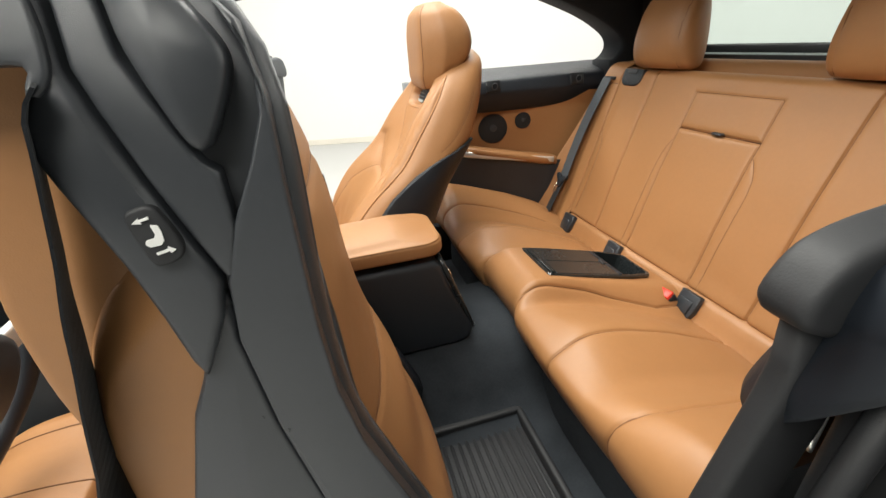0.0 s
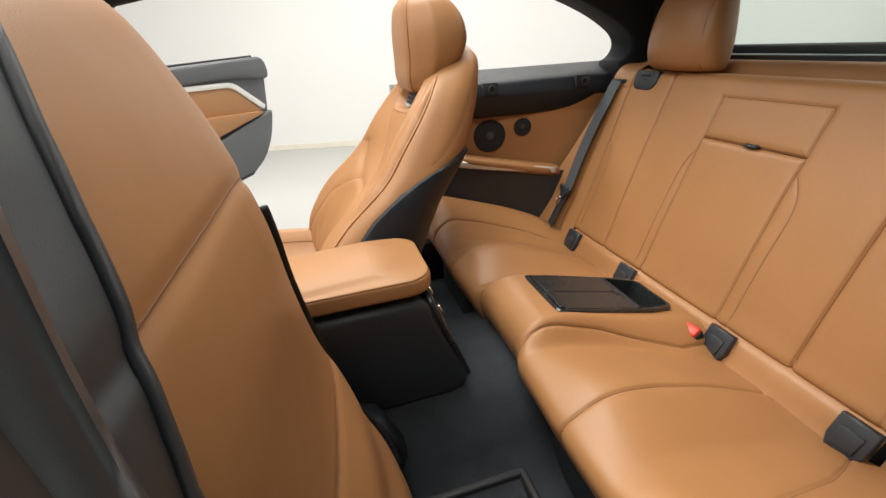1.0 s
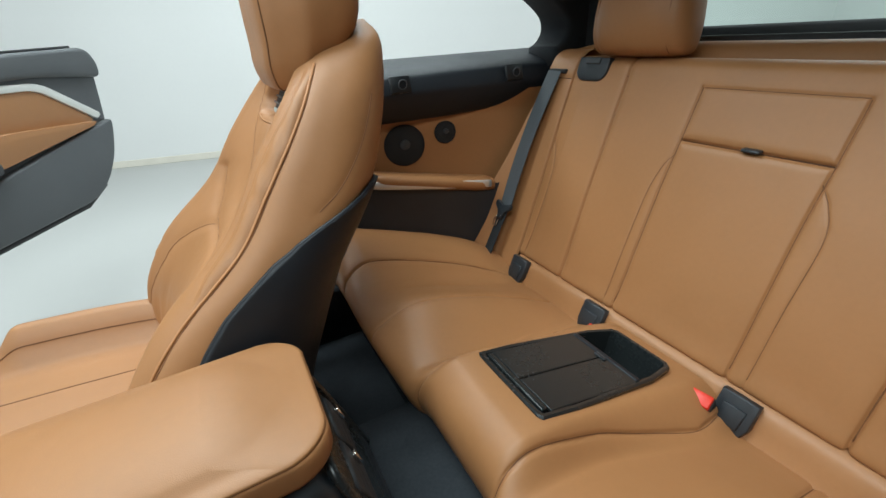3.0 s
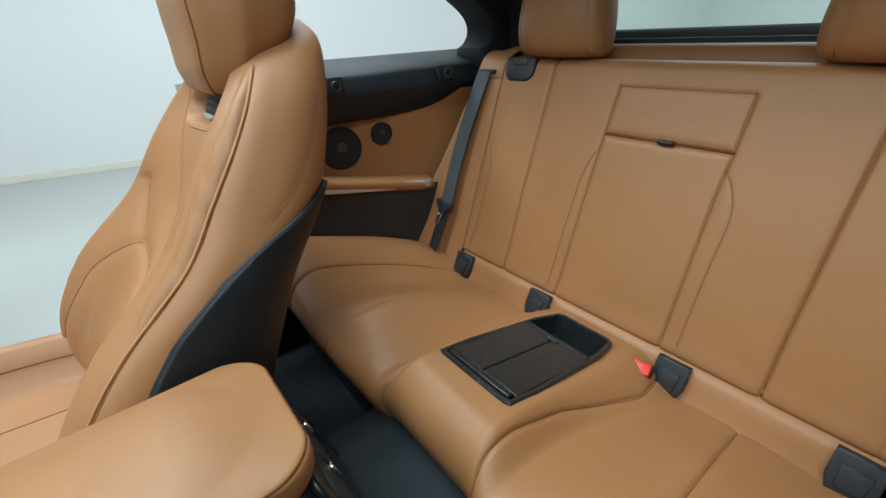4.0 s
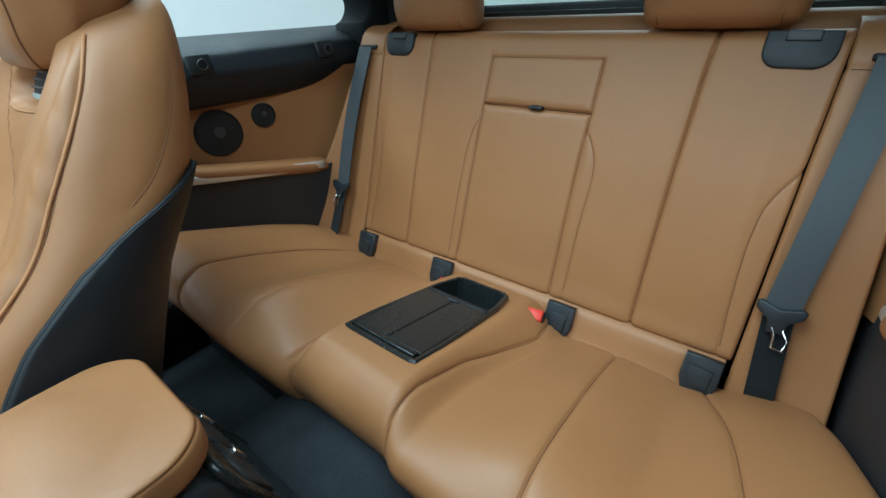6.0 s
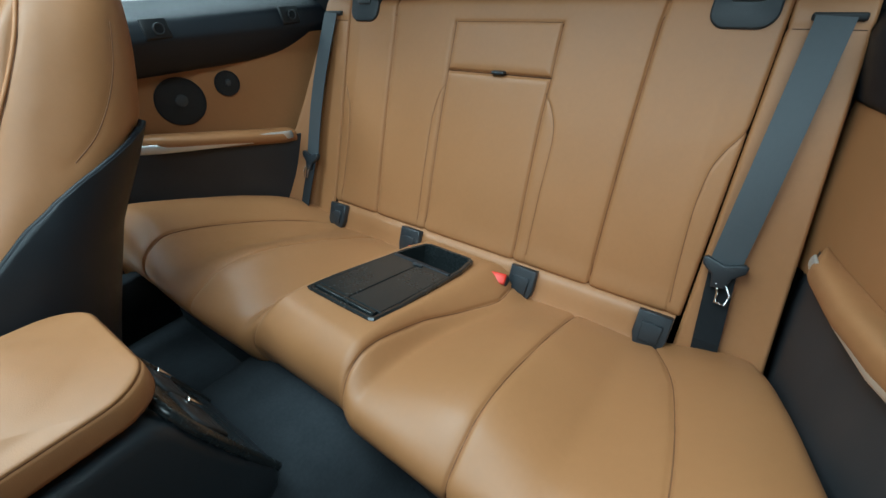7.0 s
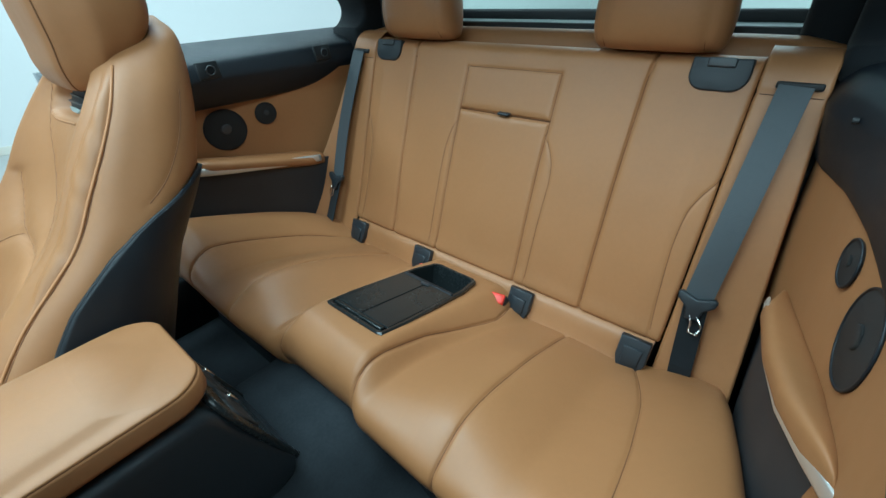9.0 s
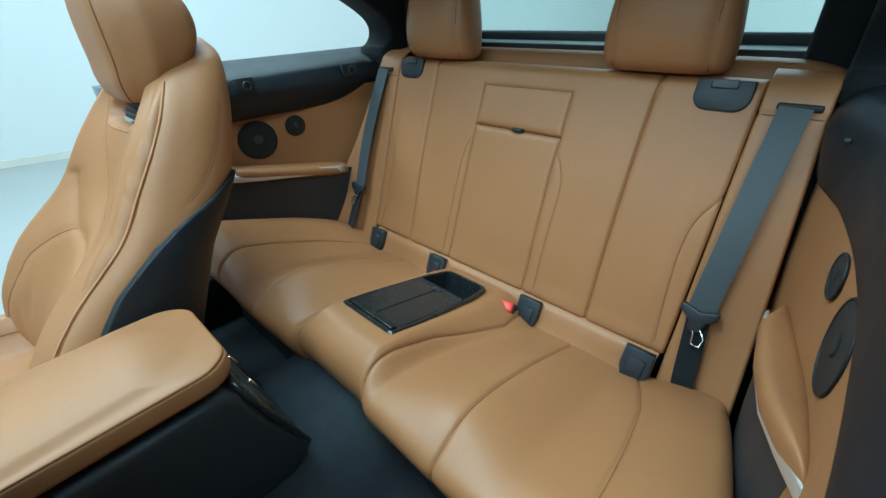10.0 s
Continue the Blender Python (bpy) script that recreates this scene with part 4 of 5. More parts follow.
    # head restraint, sunk into the shoulders
    rows = spline([(-0.552, 0.082, 1.024, 0.022), (-0.548, 0.104, 1.036, 0.047), (-0.538, 0.122, 1.070, 0.067), (-0.530, 0.132, 1.11, 0.074), (-0.530, 0.134, 1.15, 0.074),
                   (-0.535, 0.127, 1.19, 0.067), (-0.543, 0.110, 1.225, 0.052), (-0.550, 0.078, 1.250, 0.024)], 44)
    H = np.array([superring(r[0], 0, r[2], r[3], r[1], 64, 4.2) for r in rows])
    H[..., 2] += (0.42 * (H[..., 0] - rows[:, 0][:, None] + 0.070) - 0.004) * (1 - np.linspace(0, 1, len(rows))[:, None]) ** 1.3
    front = H[..., 0] < rows[:, 0][:, None]
    share = np.abs(H[..., 1]) / rows[:, 1][:, None]
    ahead = np.clip((rows[:, 0][:, None] - H[..., 0]) / rows[:, 3][:, None], 0, 1)
    H[..., 0] += np.where(front, ahead * 0.60 * rows[:, 3][:, None] * np.clip((share - 0.70) / 0.30, 0, 1) + 0.003 * np.exp(-((share - 0.70) / 0.035) ** 2), 0)
    HW = move_rings(H, lean)
    hr = part("headrest", rings_mesh(HW), LEATHER, seat, "tan leather head restraint")
    for sgn in (-1, 1):
        j = 32 + sgn * 5
        part("seam", tube([tuple(p) for p in HW[2:42, j]], 0.0013, 6), THREAD_SHADE, hr)
    # neck air vent below the head restraint
    V = lean @ Matrix.Translation((-0.574 if s > 0 else -0.586, 0, 1.018)) @ pose(0, 0, 0, 0, 33, 0)
    mouth = smooth([(-0.046, 0.046), (0.046, 0.046), (0.048, 0.004), (0.038, -0.018), (0.018, -0.026), (-0.018, -0.026), (-0.038, -0.018), (-0.048, 0.004)], 40)
    vent = part("air_vent", prism(mouth, -0.006, 0.03, "x", 0.003, 2, V), RUBBER, seat, "black neck air vent")
    part("vent_frame", prism(smooth([(-0.030, -0.019), (0.030, -0.019), (0.026, -0.022), (0.016, -0.0255), (-0.016, -0.0255), (-0.026, -0.022)], 36), -0.0085, -0.004, "x", 0.001, 2, V), SHELF_GREY, vent, "silver vent frame")
    for k in range(3):
        part("slat", rbox((-0.0105, -0.038, -0.012 + 0.011 * k), (-0.005, 0.038, -0.0085 + 0.011 * k), 0.001, 1, V), SHEEN_GREY, vent, "grey slat")
    if s > 0:
        part("vent_lip", tube(at([(57.4, 15.6), (56.6, 16.6), (56.4, 17.6), (56.8, 18.7)], 30), 0.0018, 8), LEATHER, seat, "raised leather lip")
    # cushion, its thigh pad a piece of its own
    for name, row, note in (("cushion", [(-0.86, 0.20, 0.565), (-0.90, 0.245, 0.575), (-1.00, 0.262, 0.585), (-1.10, 0.265, 0.593), (-1.190, 0.264, 0.598), (-1.203, 0.258, 0.590), (-1.207, 0.24, 0.570)], "tan leather cushion with raised side bolsters"),
                            ("thigh_pad", [(-1.213, 0.24, 0.570), (-1.217, 0.258, 0.592), (-1.23, 0.264, 0.600), (-1.30, 0.262, 0.607), (-1.38, 0.25, 0.600), (-1.425, 0.23, 0.575), (-1.44, 0.20, 0.54)], "tan leather thigh pad")):
        C = []
        for cx, w, top in spline(row, 60):
            a = np.linspace(0, 2 * math.pi, 64, endpoint=False)
            ca, sa = np.cos(a), np.sin(a)
            hw = w * np.sign(ca) * np.abs(ca) ** 0.6
            bottom = 0.42
            z = (top + bottom) / 2 + (top - bottom) / 2 * np.sign(sa) * np.abs(sa) ** 0.6
            u = np.clip((np.abs(hw) / w - 0.60) / 0.20, 0, 1)
            raise_by = (0.085 * (1 - 0.80 * float(step(np.array(-cx), 1.13, 1.205))) if name == "cushion" else 0.022) * u * u * (3 - 2 * u)
            z = z + np.where(sa > 0, raise_by - 0.018, 0)
            C.append(np.stack([0 * a + cx, hw, z], -1))
        CC = move_rings(np.array(C), place)
        part(name, rings_mesh(CC), LEATHER, seat, note)
        for y0 in (-0.060, 0.060):
            part("seam", tube([tuple(place @ Vector((cx, y0, top - 0.0185))) for cx, w, top in spline(row, 60)[5:54]], 0.0016, 6), THREAD_SHADE, seat)
        for col in (10, 22):
            part("seam", tube([tuple(p) for p in CC[2:58, col]], 0.0013, 6), THREAD_SHADE, seat)
    part("seat_frame", rbox((-1.32, -0.22, 0.30), (-0.80, 0.22, 0.44), 0.02, 2, place), PLASTIC, seat, "black seat base on its rails")
    part("recliner_cover", prism([(-0.86, 0.40), (-0.93, 0.47), (-0.90, 0.54), (-0.80, 0.58), (-0.70, 0.54), (-0.66, 0.44), (-0.68, 0.38)], -0.255, -0.20, "y", 0.008, 2, place), PLASTIC, seat)
    return seat, lean, place


front_seat(1, 0.0, 0.0, "tan leather front seat with a black plastic flank")
near_seat, near_lean, near_place = front_seat(-1, 33.0, -0.110, "tan leather front seat folded forward, black plastic side cover")

# outer side cover of the folded seat, with lever, switch and belt guide
YS = -0.636
cover = [(-0.940, 1.228), (-0.903, 1.178), (-0.893, 1.139), (-0.893, 1.078), (-0.895, 1.013), (-0.890, 0.900), (-0.862, 0.800), (-0.836, 0.72), (-0.815, 0.62), (-0.93, 0.56), (-1.03, 0.64),
         (-1.034, 0.80), (-1.014, 0.90), (-0.992, 0.95), (-0.972, 1.00), (-0.976, 1.05), (-1.000, 1.10), (-1.002, 1.16), (-0.985, 1.222)]
def dome(poly, y_back, y_edge, bulge):
    """A smooth convex pad over an outline in x and z, its face towards the door opening, bent like the cover it sits on."""
    q = np.array(poly)
    c = q.mean(axis=0)
    R = []
    for k, y in [(1.0, y_back), (1.0, y_edge + 0.010), (0.992, y_edge + 0.005), (0.965, y_edge + 0.0015), (0.92, y_edge)] + [(k, y_edge - bulge * (1 - (k / 0.92) ** 2)) for k in (0.84, 0.74, 0.62, 0.50, 0.38, 0.26, 0.14, 0.02)]:
        p = c + (q - c) * k
        g = 1.6 * np.maximum(0.0, p[:, 1] - 1.06) ** 2
        f = 1 + g / (y + 0.887)
        R.append(np.stack([-0.872 + (p[:, 0] + 0.872) * f, y + g, 1.16 + (p[:, 1] - 1.16) * f], -1))
    return rings_mesh(np.array(R))


def lay_back(bm):
    """Bends the upper part of a cover inboard, in a smooth sweep, as the seat back tapers towards its top."""
    bmesh.ops.dissolve_limit(bm, angle_limit=0.02, verts=bm.verts[:], edges=bm.edges[:])
    for k in range(18):
        z = 1.05 + 0.01 * k
        bmesh.ops.bisect_plane(bm, geom=bm.verts[:] + bm.edges[:] + bm.faces[:], dist=0.0001, plane_co=(0, 0, z), plane_no=(0, 0, 1))
    for v in bm.verts:
        g = 1.6 * max(0.0, v.co.z - 1.06) ** 2
        f = 1 + g / (v.co.y + 0.887)
        v.co = Vector((-0.872 + (v.co.x + 0.872) * f, v.co.y + g, 1.16 + (v.co.z - 1.16) * f))
    bmesh.ops.triangulate(bm, faces=[q for q in bm.faces if len(q.verts) > 4], ngon_method="EAR_CLIP")
    return bm


sc = part("side_cover", lay_back(prism(smooth(cover), YS + 0.008, -0.600, "y", 0.016, 4)), SHEEN_GREY, near_seat, "black grained side cover")
switch_plate = [(-1.000, 1.212), (-0.980, 1.212), (-0.982, 1.185), (-0.985, 1.160), (-0.981, 1.140), (-0.972, 1.105), (-0.961, 1.069), (-0.951, 1.039), (-0.956, 1.015), (-0.967, 0.992), (-0.979, 0.970),
                (-0.984, 0.985), (-0.989, 1.02), (-0.996, 1.058), (-1.009, 1.107), (-1.013, 1.125), (-1.008, 1.143), (-0.998, 1.158)]
sp = part("switch_plate", lay_back(prism(switch_plate, YS - 0.009, -0.59, "y", 0.006, 4)), SHEEN_GREY, sc, "black switch plate")
band = [(-0.977, 1.225), (-0.979, 1.185), (-0.982, 1.160), (-0.978, 1.140), (-0.969, 1.105), (-0.958, 1.069), (-0.948, 1.040), (-0.943, 1.040), (-0.934, 1.072), (-0.934, 1.104), (-0.941, 1.110),
        (-0.948, 1.126), (-0.954, 1.143), (-0.961, 1.163), (-0.961, 1.225)]
part("lever_surround", lay_back(prism(band, YS - 0.006, -0.59, "y", 0.004, 3)), SHEEN_GREY, sc, "black grained band")
lever = [(-0.957, 1.22), (-0.957, 1.185), (-0.956, 1.166), (-0.950, 1.142), (-0.944, 1.124), (-0.940, 1.117), (-0.935, 1.117), (-0.926, 1.130), (-0.916, 1.150), (-0.914, 1.162), (-0.919, 1.174), (-0.929, 1.190), (-0.940, 1.22)]
part("backrest_lever", dome(smooth(lever), -0.60, YS - 0.012, 0.006), SHEEN_GREY, sc, "smooth black backrest lever")
rim = [(-0.916, 1.188), (-0.906, 1.165), (-0.904, 1.149), (-0.906, 1.132), (-0.917, 1.106), (-0.934, 1.074), (-0.948, 1.036), (-0.9532, 0.993), (-0.9472, 0.91), (-0.9322, 0.812), (-0.910, 0.70), (-0.89, 0.62),
       (-0.820, 0.62), (-0.846, 0.735), (-0.868, 0.80), (-0.890, 0.870), (-0.900, 0.930), (-0.903, 0.99), (-0.902, 1.05), (-0.902, 1.095), (-0.900, 1.139), (-0.906, 1.176)]
part("rear_rim", lay_back(prism(rim, YS - 0.006, -0.612, "y", 0.006, 4)), SHEEN_GREY, sc, "rounded black rear rim")
panel = [(-0.953, 1.026), (-0.955, 0.993), (-0.949, 0.91), (-0.934, 0.812), (-0.912, 0.70), (-0.94, 0.60), (-1.02, 0.65), (-1.028, 0.845), (-1.000, 0.935), (-0.986, 0.963), (-0.968, 1.006)]
part("lower_cover", lay_back(prism(panel, YS - 0.002, -0.605, "y", 0.004, 3)), SHEEN_GREY, sc, "black lower side cover")
sw = part("seat_switch", lay_back(prism(smooth([(-0.984, 1.087), (-0.978, 1.092), (-0.970, 1.092), (-0.966, 1.083), (-0.962, 1.068), (-0.964, 1.061), (-0.971, 1.058), (-0.978, 1.058), (-0.981, 1.066)], 40), YS - 0.0125, YS - 0.004, "y", 0.002, 3)), RUBBER, sp, "black seat switch with white marks")


def mark(poly):
    part("mark", lay_back(prism(poly, YS - 0.0133, YS - 0.012, "y", 0.0, 1)), WHITE_MARK, sp, "white printed mark", smooth=False)


mark([(-0.9728, 1.0825), (-0.9695, 1.0818), (-0.9688, 1.0780), (-0.9692, 1.0728), (-0.9712, 1.0705), (-0.9765, 1.0700), (-0.9785, 1.0720), (-0.9775, 1.0742), (-0.9735, 1.0748), (-0.9722, 1.0770)])
mark([(-0.9808, 1.0846), (-0.9772, 1.0872), (-0.9773, 1.0862), (-0.9725, 1.0872), (-0.9722, 1.0859), (-0.9768, 1.0849), (-0.9764, 1.0838)])
mark([(-0.9652, 1.0666), (-0.9688, 1.0690), (-0.9686, 1.0678), (-0.9752, 1.0663), (-0.9749, 1.0648), (-0.9684, 1.0663), (-0.9680, 1.0650)])
guide = smooth([(-1.075, 1.225), (-1.03, 1.226), (-0.990, 1.222), (-0.984, 1.190), (-0.986, 1.165), (-0.990, 1.154), (-0.998, 1.148), (-1.001, 1.152), (-0.996, 1.158), (-0.998, 1.163), (-1.010, 1.162), (-1.035, 1.165), (-1.075, 1.170)], 60)
part("belt_guide", lay_back(prism(guide, YS - 0.012, -0.575, "y", 0.006, 3)), SHEEN_GREY, sc, "black belt guide")

bolster = smooth([(-1.03, 1.20), (-1.060, 1.16), (-1.078, 1.11), (-1.092, 1.04), (-1.096, 1.00), (-1.094, 0.92), (-1.072, 0.82), (-1.04, 0.74), (-0.98, 0.70), (-0.96, 0.80), (-0.975, 0.95), (-0.975, 1.10)], 70)
part("outer_bolster", prism(bolster, -0.604, -0.46, "y", 0.03, 5), LEATHER, near_seat, "tan leather outer bolster")

belt = thing("front_seat_belt", "dark grey front seat belt hanging from the folded seat", "seat belt")
belt_run = spline([(-1.004, -0.625, 1.156), (-1.01, -0.626, 1.149), (-1.014, -0.628, 1.141), (-1.016, -0.63, 1.126), (-1.02, -0.63, 1.109), (-1.026, -0.63, 1.084), (-1.031, -0.63, 1.064), (-1.039, -0.63, 1.036), (-1.046, -0.63, 1.004), (-1.056, -0.628, 0.967), (-1.069, -0.625, 0.912), (-1.082, -0.62, 0.857), (-1.07, -0.615, 0.72), (-1.06, -0.61, 0.56)], 56)
belt_turn = [math.radians(a) for a in np.interp(range(56), [0, 8, 16, 24, 32, 40, 48, 55], [115, 112, 106, 98, 98, 108, 116, 110])]
part("webbing", strap([tuple(p) for p in belt_run], [(math.cos(a), math.sin(a), 0) for a in belt_turn], 0.044, 0.0016), LINING, belt, "dark woven webbing", smooth=False)
part("anchor", rbox((-1.09, -0.625, 0.52), (-1.03, -0.585, 0.575), 0.006), PLASTIC, belt)

# ---- centre console ----
console = thing("centre_console", "black centre console with a tan leather armrest lid", "console")
sidep = [(-1.75, 0.34), (-1.75, 0.66), (-1.20, 0.69), (-0.95, 0.717), (-0.700, 0.719), (-0.682, 0.703), (-0.664, 0.65), (-0.638, 0.585), (-0.619, 0.545), (-0.612, 0.522), (-0.616, 0.500), (-0.632, 0.484), (-0.66, 0.476), (-0.80, 0.478), (-0.95, 0.40), (-1.0, 0.34)]
part("console_body", prism(sidep, -0.100, 0.100, "y", 0.014, 4), COVER, console, "black plastic console body")
def rounded_plan(cx, hx, hy, r, n=24):
    """Points round a rectangle with round corners, x and y."""
    out = []
    for k, (sx, sy) in enumerate(((1, 1), (-1, 1), (-1, -1), (1, -1))):
        for a in np.linspace(k * math.pi / 2, (k + 1) * math.pi / 2, n):
            out.append((cx + sx * (hx - r) + r * math.cos(a), sy * (hy - r) + r * math.sin(a)))
    return np.array(out)


def crown(x):
    return soft(x, [-1.03, -0.97, -0.90, -0.82, -0.75, -0.66], [0.0, 0.10, 0.38, 0.78, 1.0, 1.0], 0.05)


R = []
for e, z, pull in [(0.006, 0.7335, 0), (0.001, 0.7355, 0), (0, 0.741, 0), (0, 0.752, 0), (0.0002, 0.7605, 0), (0.0012, 0.7640, 0.02), (0.0022, 0.7652, 0.03), (0.0016, 0.7664, 0.04)] + [(0.0014 + 0.056 * (t / 1.5) ** 1.2 + 0.036 * (1 - math.cos(t)), 0.7665 + 0.038 * math.sin(t), math.sin(t)) for t in np.linspace(0.06, 1.5, 28)] + [(0.0955, 0.8045, 1), (0.0972, 0.8046, 1)]:
    q = rounded_plan(-0.850, 0.172 - e, 0.0988 - e, max(0.001, min(0.036 + 1.6 * e, 0.0985 - e)))
    rear = np.clip((q[:, 0] + 0.88) / 0.19, 0, 1) ** 2
    lean_in = 0.018 * pull * rear - 0.012 * rear * (1 - (q[:, 1] / 0.0988) ** 2)
    high = min(z, 0.7665) + max(0.0, z - 0.7665) * (0.2 + 0.8 * crown(q[:, 0])) - 0.026 * pull * rear
    scoop = 0.013 * np.exp(-((q[:, 0] + 0.945) / 0.020) ** 2 - ((q[:, 1] + 0.0988) / 0.026) ** 2) * (z > 0.762)
    R.append(np.stack([q[:, 0] - lean_in, q[:, 1], high - scoop], -1))
lid = part("armrest_lid", rings_mesh(np.array(R)), LEATHER, console, "padded tan leather armrest lid")
part("seam", tube([tuple(p) for p in R[6]], 0.0006, 6, True), THREAD_SHADE, lid)
# A black insert stands in for the shaded hollow under the scooped edge.
part("notch_shade_insert", prism(smooth([(-0.962, -0.0988), (-0.958, -0.082), (-0.938, -0.074), (-0.918, -0.082), (-0.914, -0.0988)], 30), 0.744, 0.7585, "z", 0.003, 2), RUBBER, lid, "black insert for the shade in the thumb notch")
# rear air panel
BZ = Matrix.Translation((-0.655, 0, 0.608)) @ pose(0, 0, 0, 0, -19, 0)
pan = part("rear_panel", prism([(-0.084, -0.10), (-0.090, 0.02), (-0.084, 0.085), (-0.06, 0.105), (0.06, 0.105), (0.084, 0.085), (0.090, 0.02), (0.084, -0.10)], -0.004, 0.012, "x", 0.005, 3, BZ), GLOSS, console, "gloss black rear air panel")
part("panel_frame", tube([tuple(BZ @ Vector((0.010, a, b))) for a, b, _ in spline([(-0.090, -0.10, 0), (-0.097, 0.02, 0), (-0.092, 0.085, 0), (-0.066, 0.111, 0), (0.0, 0.114, 0), (0.066, 0.111, 0), (0.094, 0.085, 0), (0.100, 0.02, 0), (0.092, -0.10, 0)], 60)], 0.0065, 10), GLOSS, pan, "gloss black panel frame")
for y in (0.040, -0.040):
    v = part("air_outlet", prism([(y - 0.034, 0.0), (y - 0.034, 0.055), (y + 0.034, 0.055), (y + 0.034, 0.0)], 0.008, 0.016, "x", 0.003, 2, BZ), RUBBER, pan, "black air outlet")
    for k in range(3):
        part("slat", rbox((0.010, y - 0.031, 0.006 + 0.013 * k), (0.0165, y + 0.031, 0.009 + 0.013 * k), 0.001, 1, BZ), PLASTIC, v)
    part("knob", rbox((0.013, y + 0.020 - 0.005, 0.016), (0.022, y + 0.020 + 0.005, 0.040), 0.0015, 2, BZ), CHROME, v, "small chrome slider")

# ---- footwell ----
tunnel = thing("tunnel_carpet", "black carpet over the centre tunnel", "carpet", kind="structure")
sec = spline([(0, -0.30, 0.300), (0, -0.235, 0.318), (0, -0.19, 0.365), (0, -0.15, 0.430), (0, -0.10, 0.475), (0, 0.0, 0.485), (0, 0.10, 0.482), (0, 0.16, 0.474), (0, 0.182, 0.455), (0, 0.190, 0.40), (0, 0.195, 0.30)], 60)
P = np.array([np.stack([0 * sec[:, 0] + x, sec[:, 1], sec[:, 2] - 0.02 * np.clip((-0.7 - x) / 0.3, 0, 1)], -1) for x in np.linspace(-1.1, -0.46, 40)])
part("carpet_cover", grid_mesh(P), CARPET, tunnel)
riser = part("seat_riser", rbox((-0.462, -0.64, 0.29), (-0.40, 0.64, 0.44), 0.01, 2), CARPET, None)
tagged(riser, "black carpeted riser under the rear bench", "carpet", kind="structure")
mat = thing("floor_mat", "black ribbed rubber floor mat with a raised edge", "floor mat")
part("mat_base", rbox((-0.86, -0.60, 0.299), (-0.545, -0.215, 0.310), 0.004, 2), RUBBER, mat)
for i in range(16):
    x = -0.845 + i * 0.0185
    part("rib", rbox((x, -0.575, 0.308), (x + 0.008, -0.245, 0.3125), 0.002, 1), RUBBER, mat)
for lo, hi in (((-0.865, -0.225, 0.30), (-0.545, -0.207, 0.338)), ((-0.552, -0.60, 0.30), (-0.536, -0.212, 0.338)), ((-0.865, -0.61, 0.30), (-0.545, -0.596, 0.330))):
    part("raised_edge", rbox(lo, hi, 0.005, 2), RUBBER, mat)

# ---- open passenger door ----
DOOR = Matrix.Translation((-1.75, 0.87, 0)) @ pose(0, 0, 0, 0, 0, math.degrees(math.atan2(0.862, 0.507)))
door = thing("passenger_door", "open car door with tan leather, metal strip and grey trim", "car door")
shell = [(0, 0.50), (0, 1.085), (0.20, 1.092), (0.685, 1.114), (1.282, 1.134), (1.318, 1.118), (1.335, 1.07), (1.322, 1.00), (1.302, 0.90), (1.278, 0.80), (1.236, 0.71), (1.150, 0.618), (1.04, 0.560), (0.39, 0.535), (0.1, 0.50)]
def rounded(poly, n=90):
    """An outline whose corners are cut round but whose runs stay straight."""
    out = []
    for i, q in enumerate(poly):
        a, b, c = Vector(poly[i - 1]), Vector(q), Vector(poly[(i + 1) % len(poly)])
        r = min(0.45 * (a - b).length, 0.45 * (c - b).length, 0.06)
        p0, p1 = b + (a - b).normalized() * r, b + (c - b).normalized() * r
        for k in range(6):
            t = k / 5
            out.append(tuple((1 - t) ** 2 * p0 + 2 * t * (1 - t) * b + t * t * p1))
    return out


def blade(rows, m, n=20):
    """A bar of oval section along rows of (x, y, z, width across, thickness)."""
    k = spline(rows, 40)
    R = []
    for i, (x, y, z, w, h) in enumerate(k):
        a = np.linspace(0, 2 * math.pi, n, endpoint=False)
        d = k[min(i + 1, 39), :3] - k[max(i - 1, 0), :3]
        d = d / np.linalg.norm(d)
        up = np.array([-d[2], 0, d[0]])
        R.append(np.array([x, y, z]) + np.outer(np.sin(a) * w / 2, up) + np.outer(np.cos(a) * h / 2, [0, 1, 0]))
    return rings_mesh(move_rings(np.array(R), m))


part("door_panel", prism(rounded(shell), 0.0, 0.10, "y", 0.012, 3, DOOR), DOOR_GREY, door, "dark grey door panel")
upper = [(0, 1.03), (0, 1.086), (0.20, 1.094), (0.685, 1.116), (1.282, 1.136), (1.316, 1.120), (1.336, 1.07), (1.326, 1.022), (1.05, 1.045), (0.7, 1.04)]
part("upper_roll", prism(rounded(upper), -0.030, 0.05, "y", 0.016, 4, DOOR), DOOR_GREY, door, "grey padded window sill")
part("window_seal", tube([tuple(DOOR @ Vector(p)) for p in [(0.2, 0.03, 1.098), (0.685, 0.03, 1.120), (1.29, 0.03, 1.140)]], 0.005, 8), RUBBER, door)
strip = [(0.10, 1.005), (0.10, 1.030), (0.439, 1.030), (0.683, 1.038), (1.012, 1.028), (1.06, 1.015), (1.262, 0.885), (1.235, 0.862), (1.04, 0.990), (1.00, 1.003), (0.683, 1.012), (0.439, 1.004)]
part("metal_strip", prism(rounded(strip), -0.016, 0.02, "y", 0.005, 2, DOOR), ALU, door, "brushed metal strip")
tan = [(0.10, 0.78), (0.10, 1.005), (0.439, 1.004), (0.683, 1.012), (1.00, 1.003), (1.04, 0.990), (1.228, 0.866), (1.178, 0.850), (0.733, 0.784), (0.323, 0.775)]
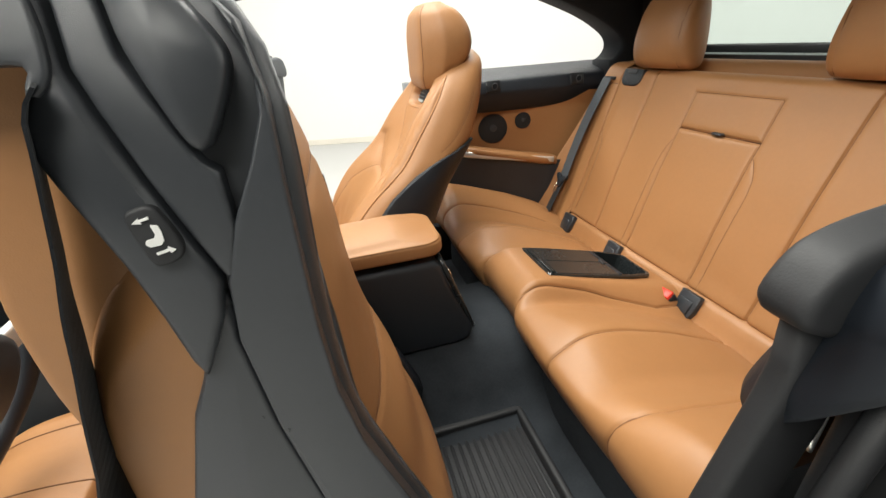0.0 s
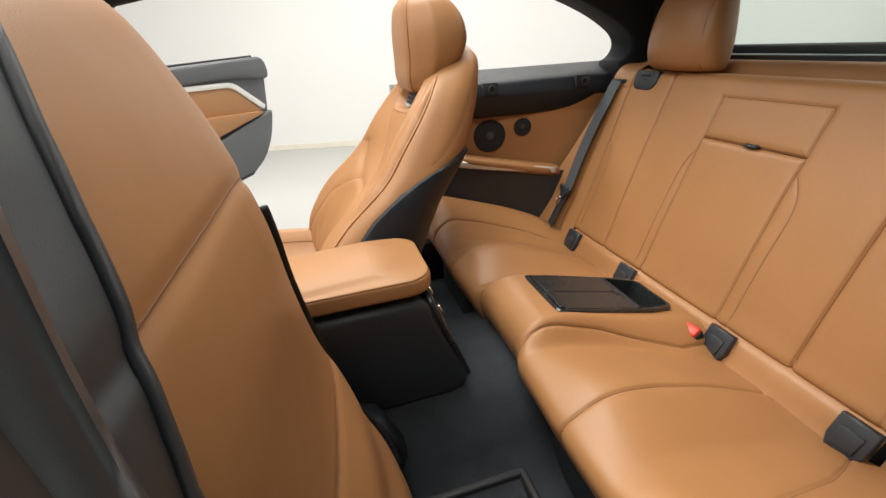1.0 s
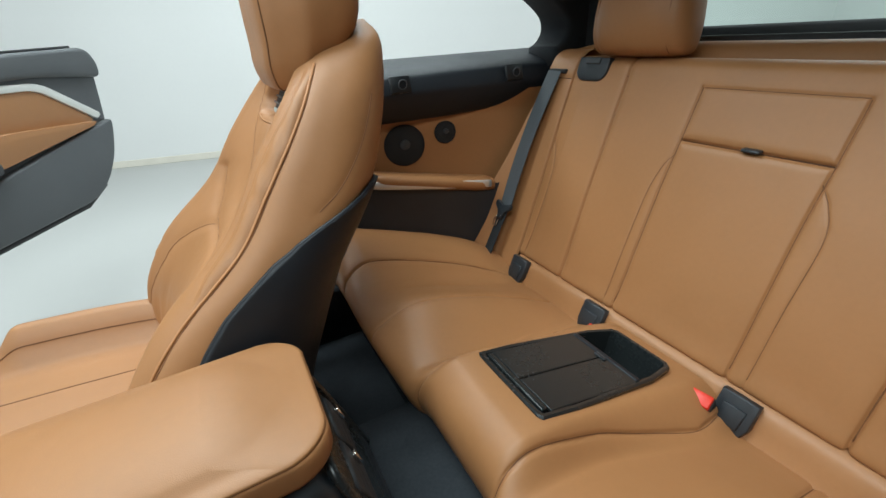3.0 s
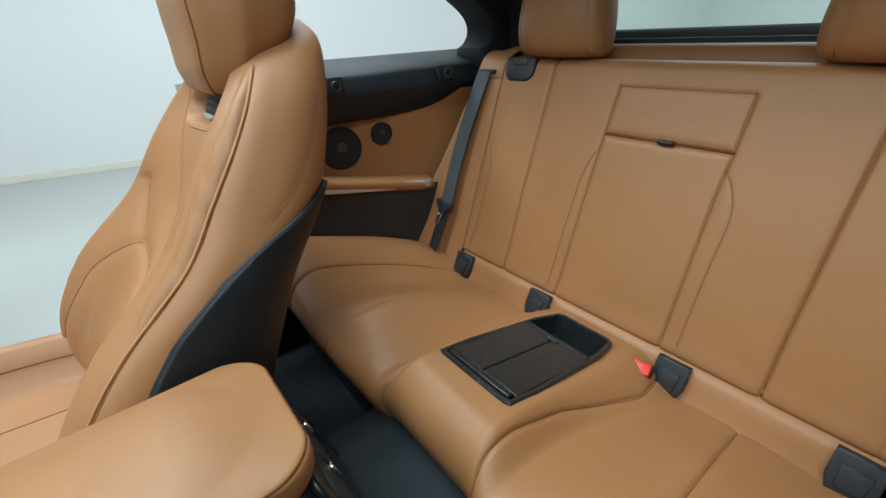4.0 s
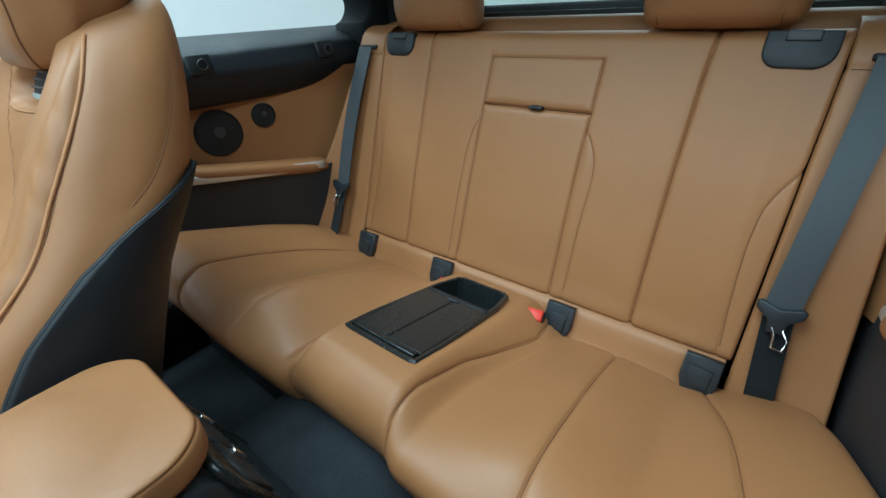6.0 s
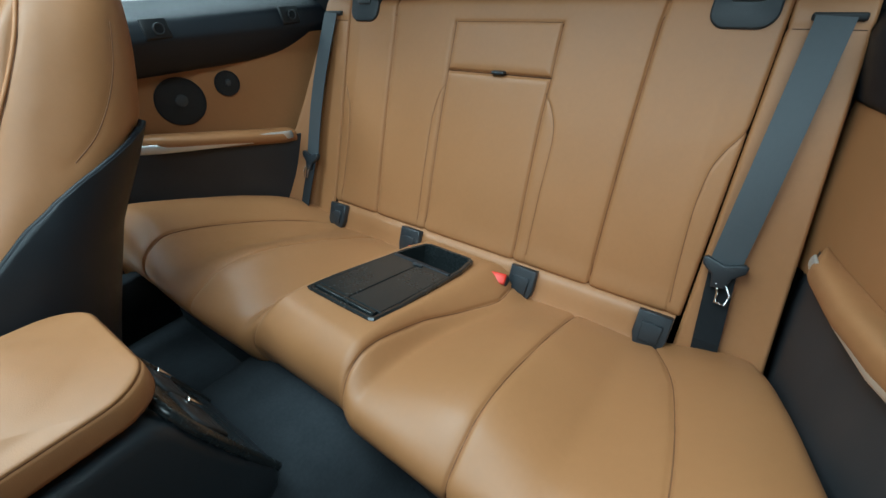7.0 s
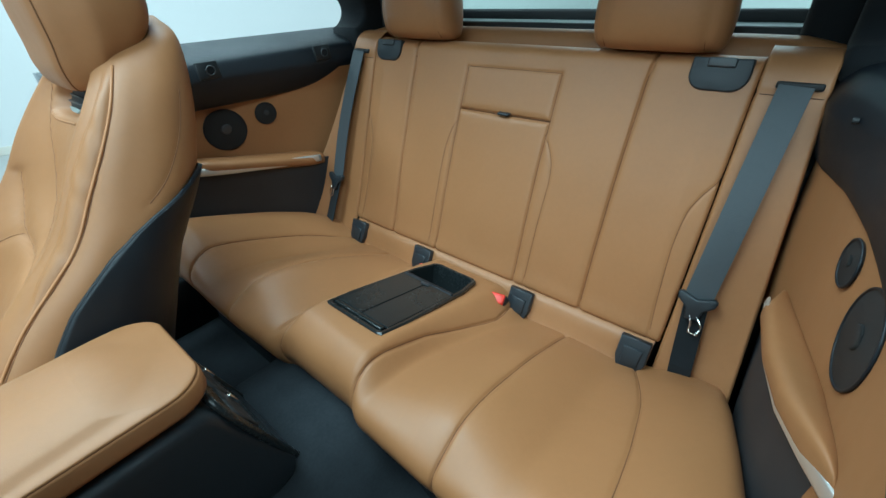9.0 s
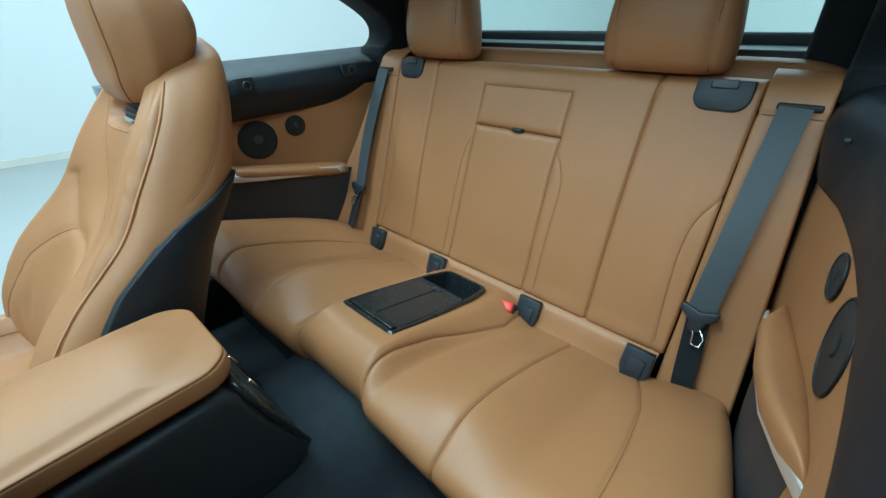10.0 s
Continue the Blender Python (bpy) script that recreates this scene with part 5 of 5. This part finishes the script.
part("leather_inlay", prism(rounded(tan), -0.008, 0.02, "y", 0.004, 2, DOOR), LEATHER, door, "tan leather inlay")
arm = [(0.30, 0.775), (0.30, 0.84), (0.56, 0.866), (0.80, 0.888), (1.195, 0.862), (1.178, 0.848), (0.733, 0.782), (0.323, 0.772)]
part("armrest", prism(rounded(arm), -0.040, 0.0, "y", 0.014, 4, DOOR), LEATHER, door, "tan leather armrest")
low = [(0.05, 0.54), (0.05, 0.66), (0.264, 0.661), (0.40, 0.665), (0.66, 0.70), (0.73, 0.755), (1.18, 0.840), (1.290, 0.862), (1.262, 0.79), (1.220, 0.708), (1.138, 0.620), (1.035, 0.57), (0.39, 0.548)]
part("lower_panel", prism(rounded(low), -0.035, 0.0, "y", 0.018, 4, DOOR), DOOR_GREY, door, "grey lower door panel")
# The open pocket's shaded inside is drawn as a flat black plate.
pocket = [(0.20, 0.655), (0.20, 0.765), (0.45, 0.768), (0.69, 0.762), (0.712, 0.745), (0.66, 0.708), (0.40, 0.668)]
part("pocket_shade_plate", prism(rounded(pocket), -0.006, 0.01, "y", 0.004, 2, DOOR), RUBBER, door, "black plate for the shaded inside of the door pocket")
part("pocket_lip", tube([tuple(DOOR @ Vector((a, -0.036, b))) for a, b in [(0.20, 0.66), (0.40, 0.672), (0.55, 0.692), (0.66, 0.715), (0.705, 0.745)]], 0.008, 10), DOOR_GREY, door)
recess = [(0.505, 0.972), (0.690, 0.970), (0.680, 0.935), (0.645, 0.900), (0.53, 0.898), (0.505, 0.93)]
rc = part("handle_recess", prism(rounded(recess), -0.014, 0.0, "y", 0.006, 3, DOOR), RUBBER, door, "black handle recess")
part("inner_handle", prism([(0.540, 0.925), (0.545, 0.942), (0.668, 0.945), (0.660, 0.925), (0.63, 0.910), (0.55, 0.908)], -0.026, -0.010, "y", 0.005, 3, DOOR), ALU, rc, "satin metal inner handle")
part("pull_handle", blade([(0.26, -0.015, 0.990, 0.03, 0.02), (0.34, -0.05, 0.965, 0.052, 0.03), (0.44, -0.072, 0.910, 0.066, 0.036), (0.55, -0.076, 0.850, 0.072, 0.038), (0.66, -0.066, 0.808, 0.064, 0.034), (0.735, -0.045, 0.792, 0.040, 0.026)], DOOR), SHEEN_GREY, door, "grey pull handle")
part("window_switch", rbox((0.575, -0.046, 0.862), (0.70, -0.03, 0.876), 0.003, 2, DOOR), RUBBER, door)
part("door_speaker", disc(tuple(DOOR @ Vector((0.355, -0.012, 0.86))), tuple(DOOR.to_3x3() @ Vector((0, -1, 0))), 0.06, 0.014, 0.004, 40), GRILLE, door, "round black speaker")
part("lower_seal", tube([tuple(DOOR @ Vector((a, 0.02, b))) for a, b in [(0.05, 0.495), (0.39, 0.527), (1.04, 0.548), (1.16, 0.600)]], 0.012, 10), RUBBER, door, "grey rubber door seal")
sail = [(0.05, 1.09), (0.12, 1.30), (0.20, 1.27), (0.36, 1.20), (0.405, 1.10)]
ml = part("mirror_sail", prism(sail, 0.0, 0.03, "y", 0.006, 2, DOOR), DOOR_GREY, door, "grey mirror base triangle")
part("mirror_head", rbox((0.10, 0.10, 1.08), (0.32, 0.24, 1.26), 0.03, 3, DOOR), BODY, door, "grey door mirror")

# ---- front of the cabin ----
dash = thing("dashboard", "black dashboard with a silver trim strip", "dashboard")
part("dash_top", prism([(-2.0, 0.60), (-2.0, 0.98), (-1.85, 0.99), (-1.70, 0.95), (-1.62, 0.86), (-1.64, 0.70), (-1.72, 0.58)], -0.68, 0.68, "y", 0.02, 3), PLASTIC, dash)
part("trim_strip", rbox((-1.632, -0.66, 0.80), (-1.615, 0.66, 0.83), 0.004), ALU, dash, "silver trim strip")
wheel = thing("steering_wheel", "black leather steering wheel with silver spokes", "steering wheel")
WM = Matrix.Translation((-1.36, -0.385, 0.83)) @ pose(0, 0, 0, 0, -68, 0)
part("wheel_rim", tube([tuple(WM @ Vector((0.182 * math.cos(a), 0.182 * math.sin(a), 0))) for a in np.linspace(0, 2 * math.pi, 56, endpoint=False)], 0.016, 14, True), PLASTIC, wheel, "black leather rim")
part("hub", disc(tuple(WM @ Vector((0, 0, -0.015))), tuple(WM.to_3x3() @ Vector((0, 0, 1))), 0.075, 0.05, 0.012, 32), PLASTIC, wheel, "black hub")
for a in (90, 270, 180):
    part("spoke", rbox((0.06, -0.022, -0.012), (0.175, 0.022, 0.002), 0.005, 2, WM @ pose(0, 0, 0, 0, 0, a)), ALU if a != 180 else PLASTIC, wheel, "silver spoke" if a != 180 else "")
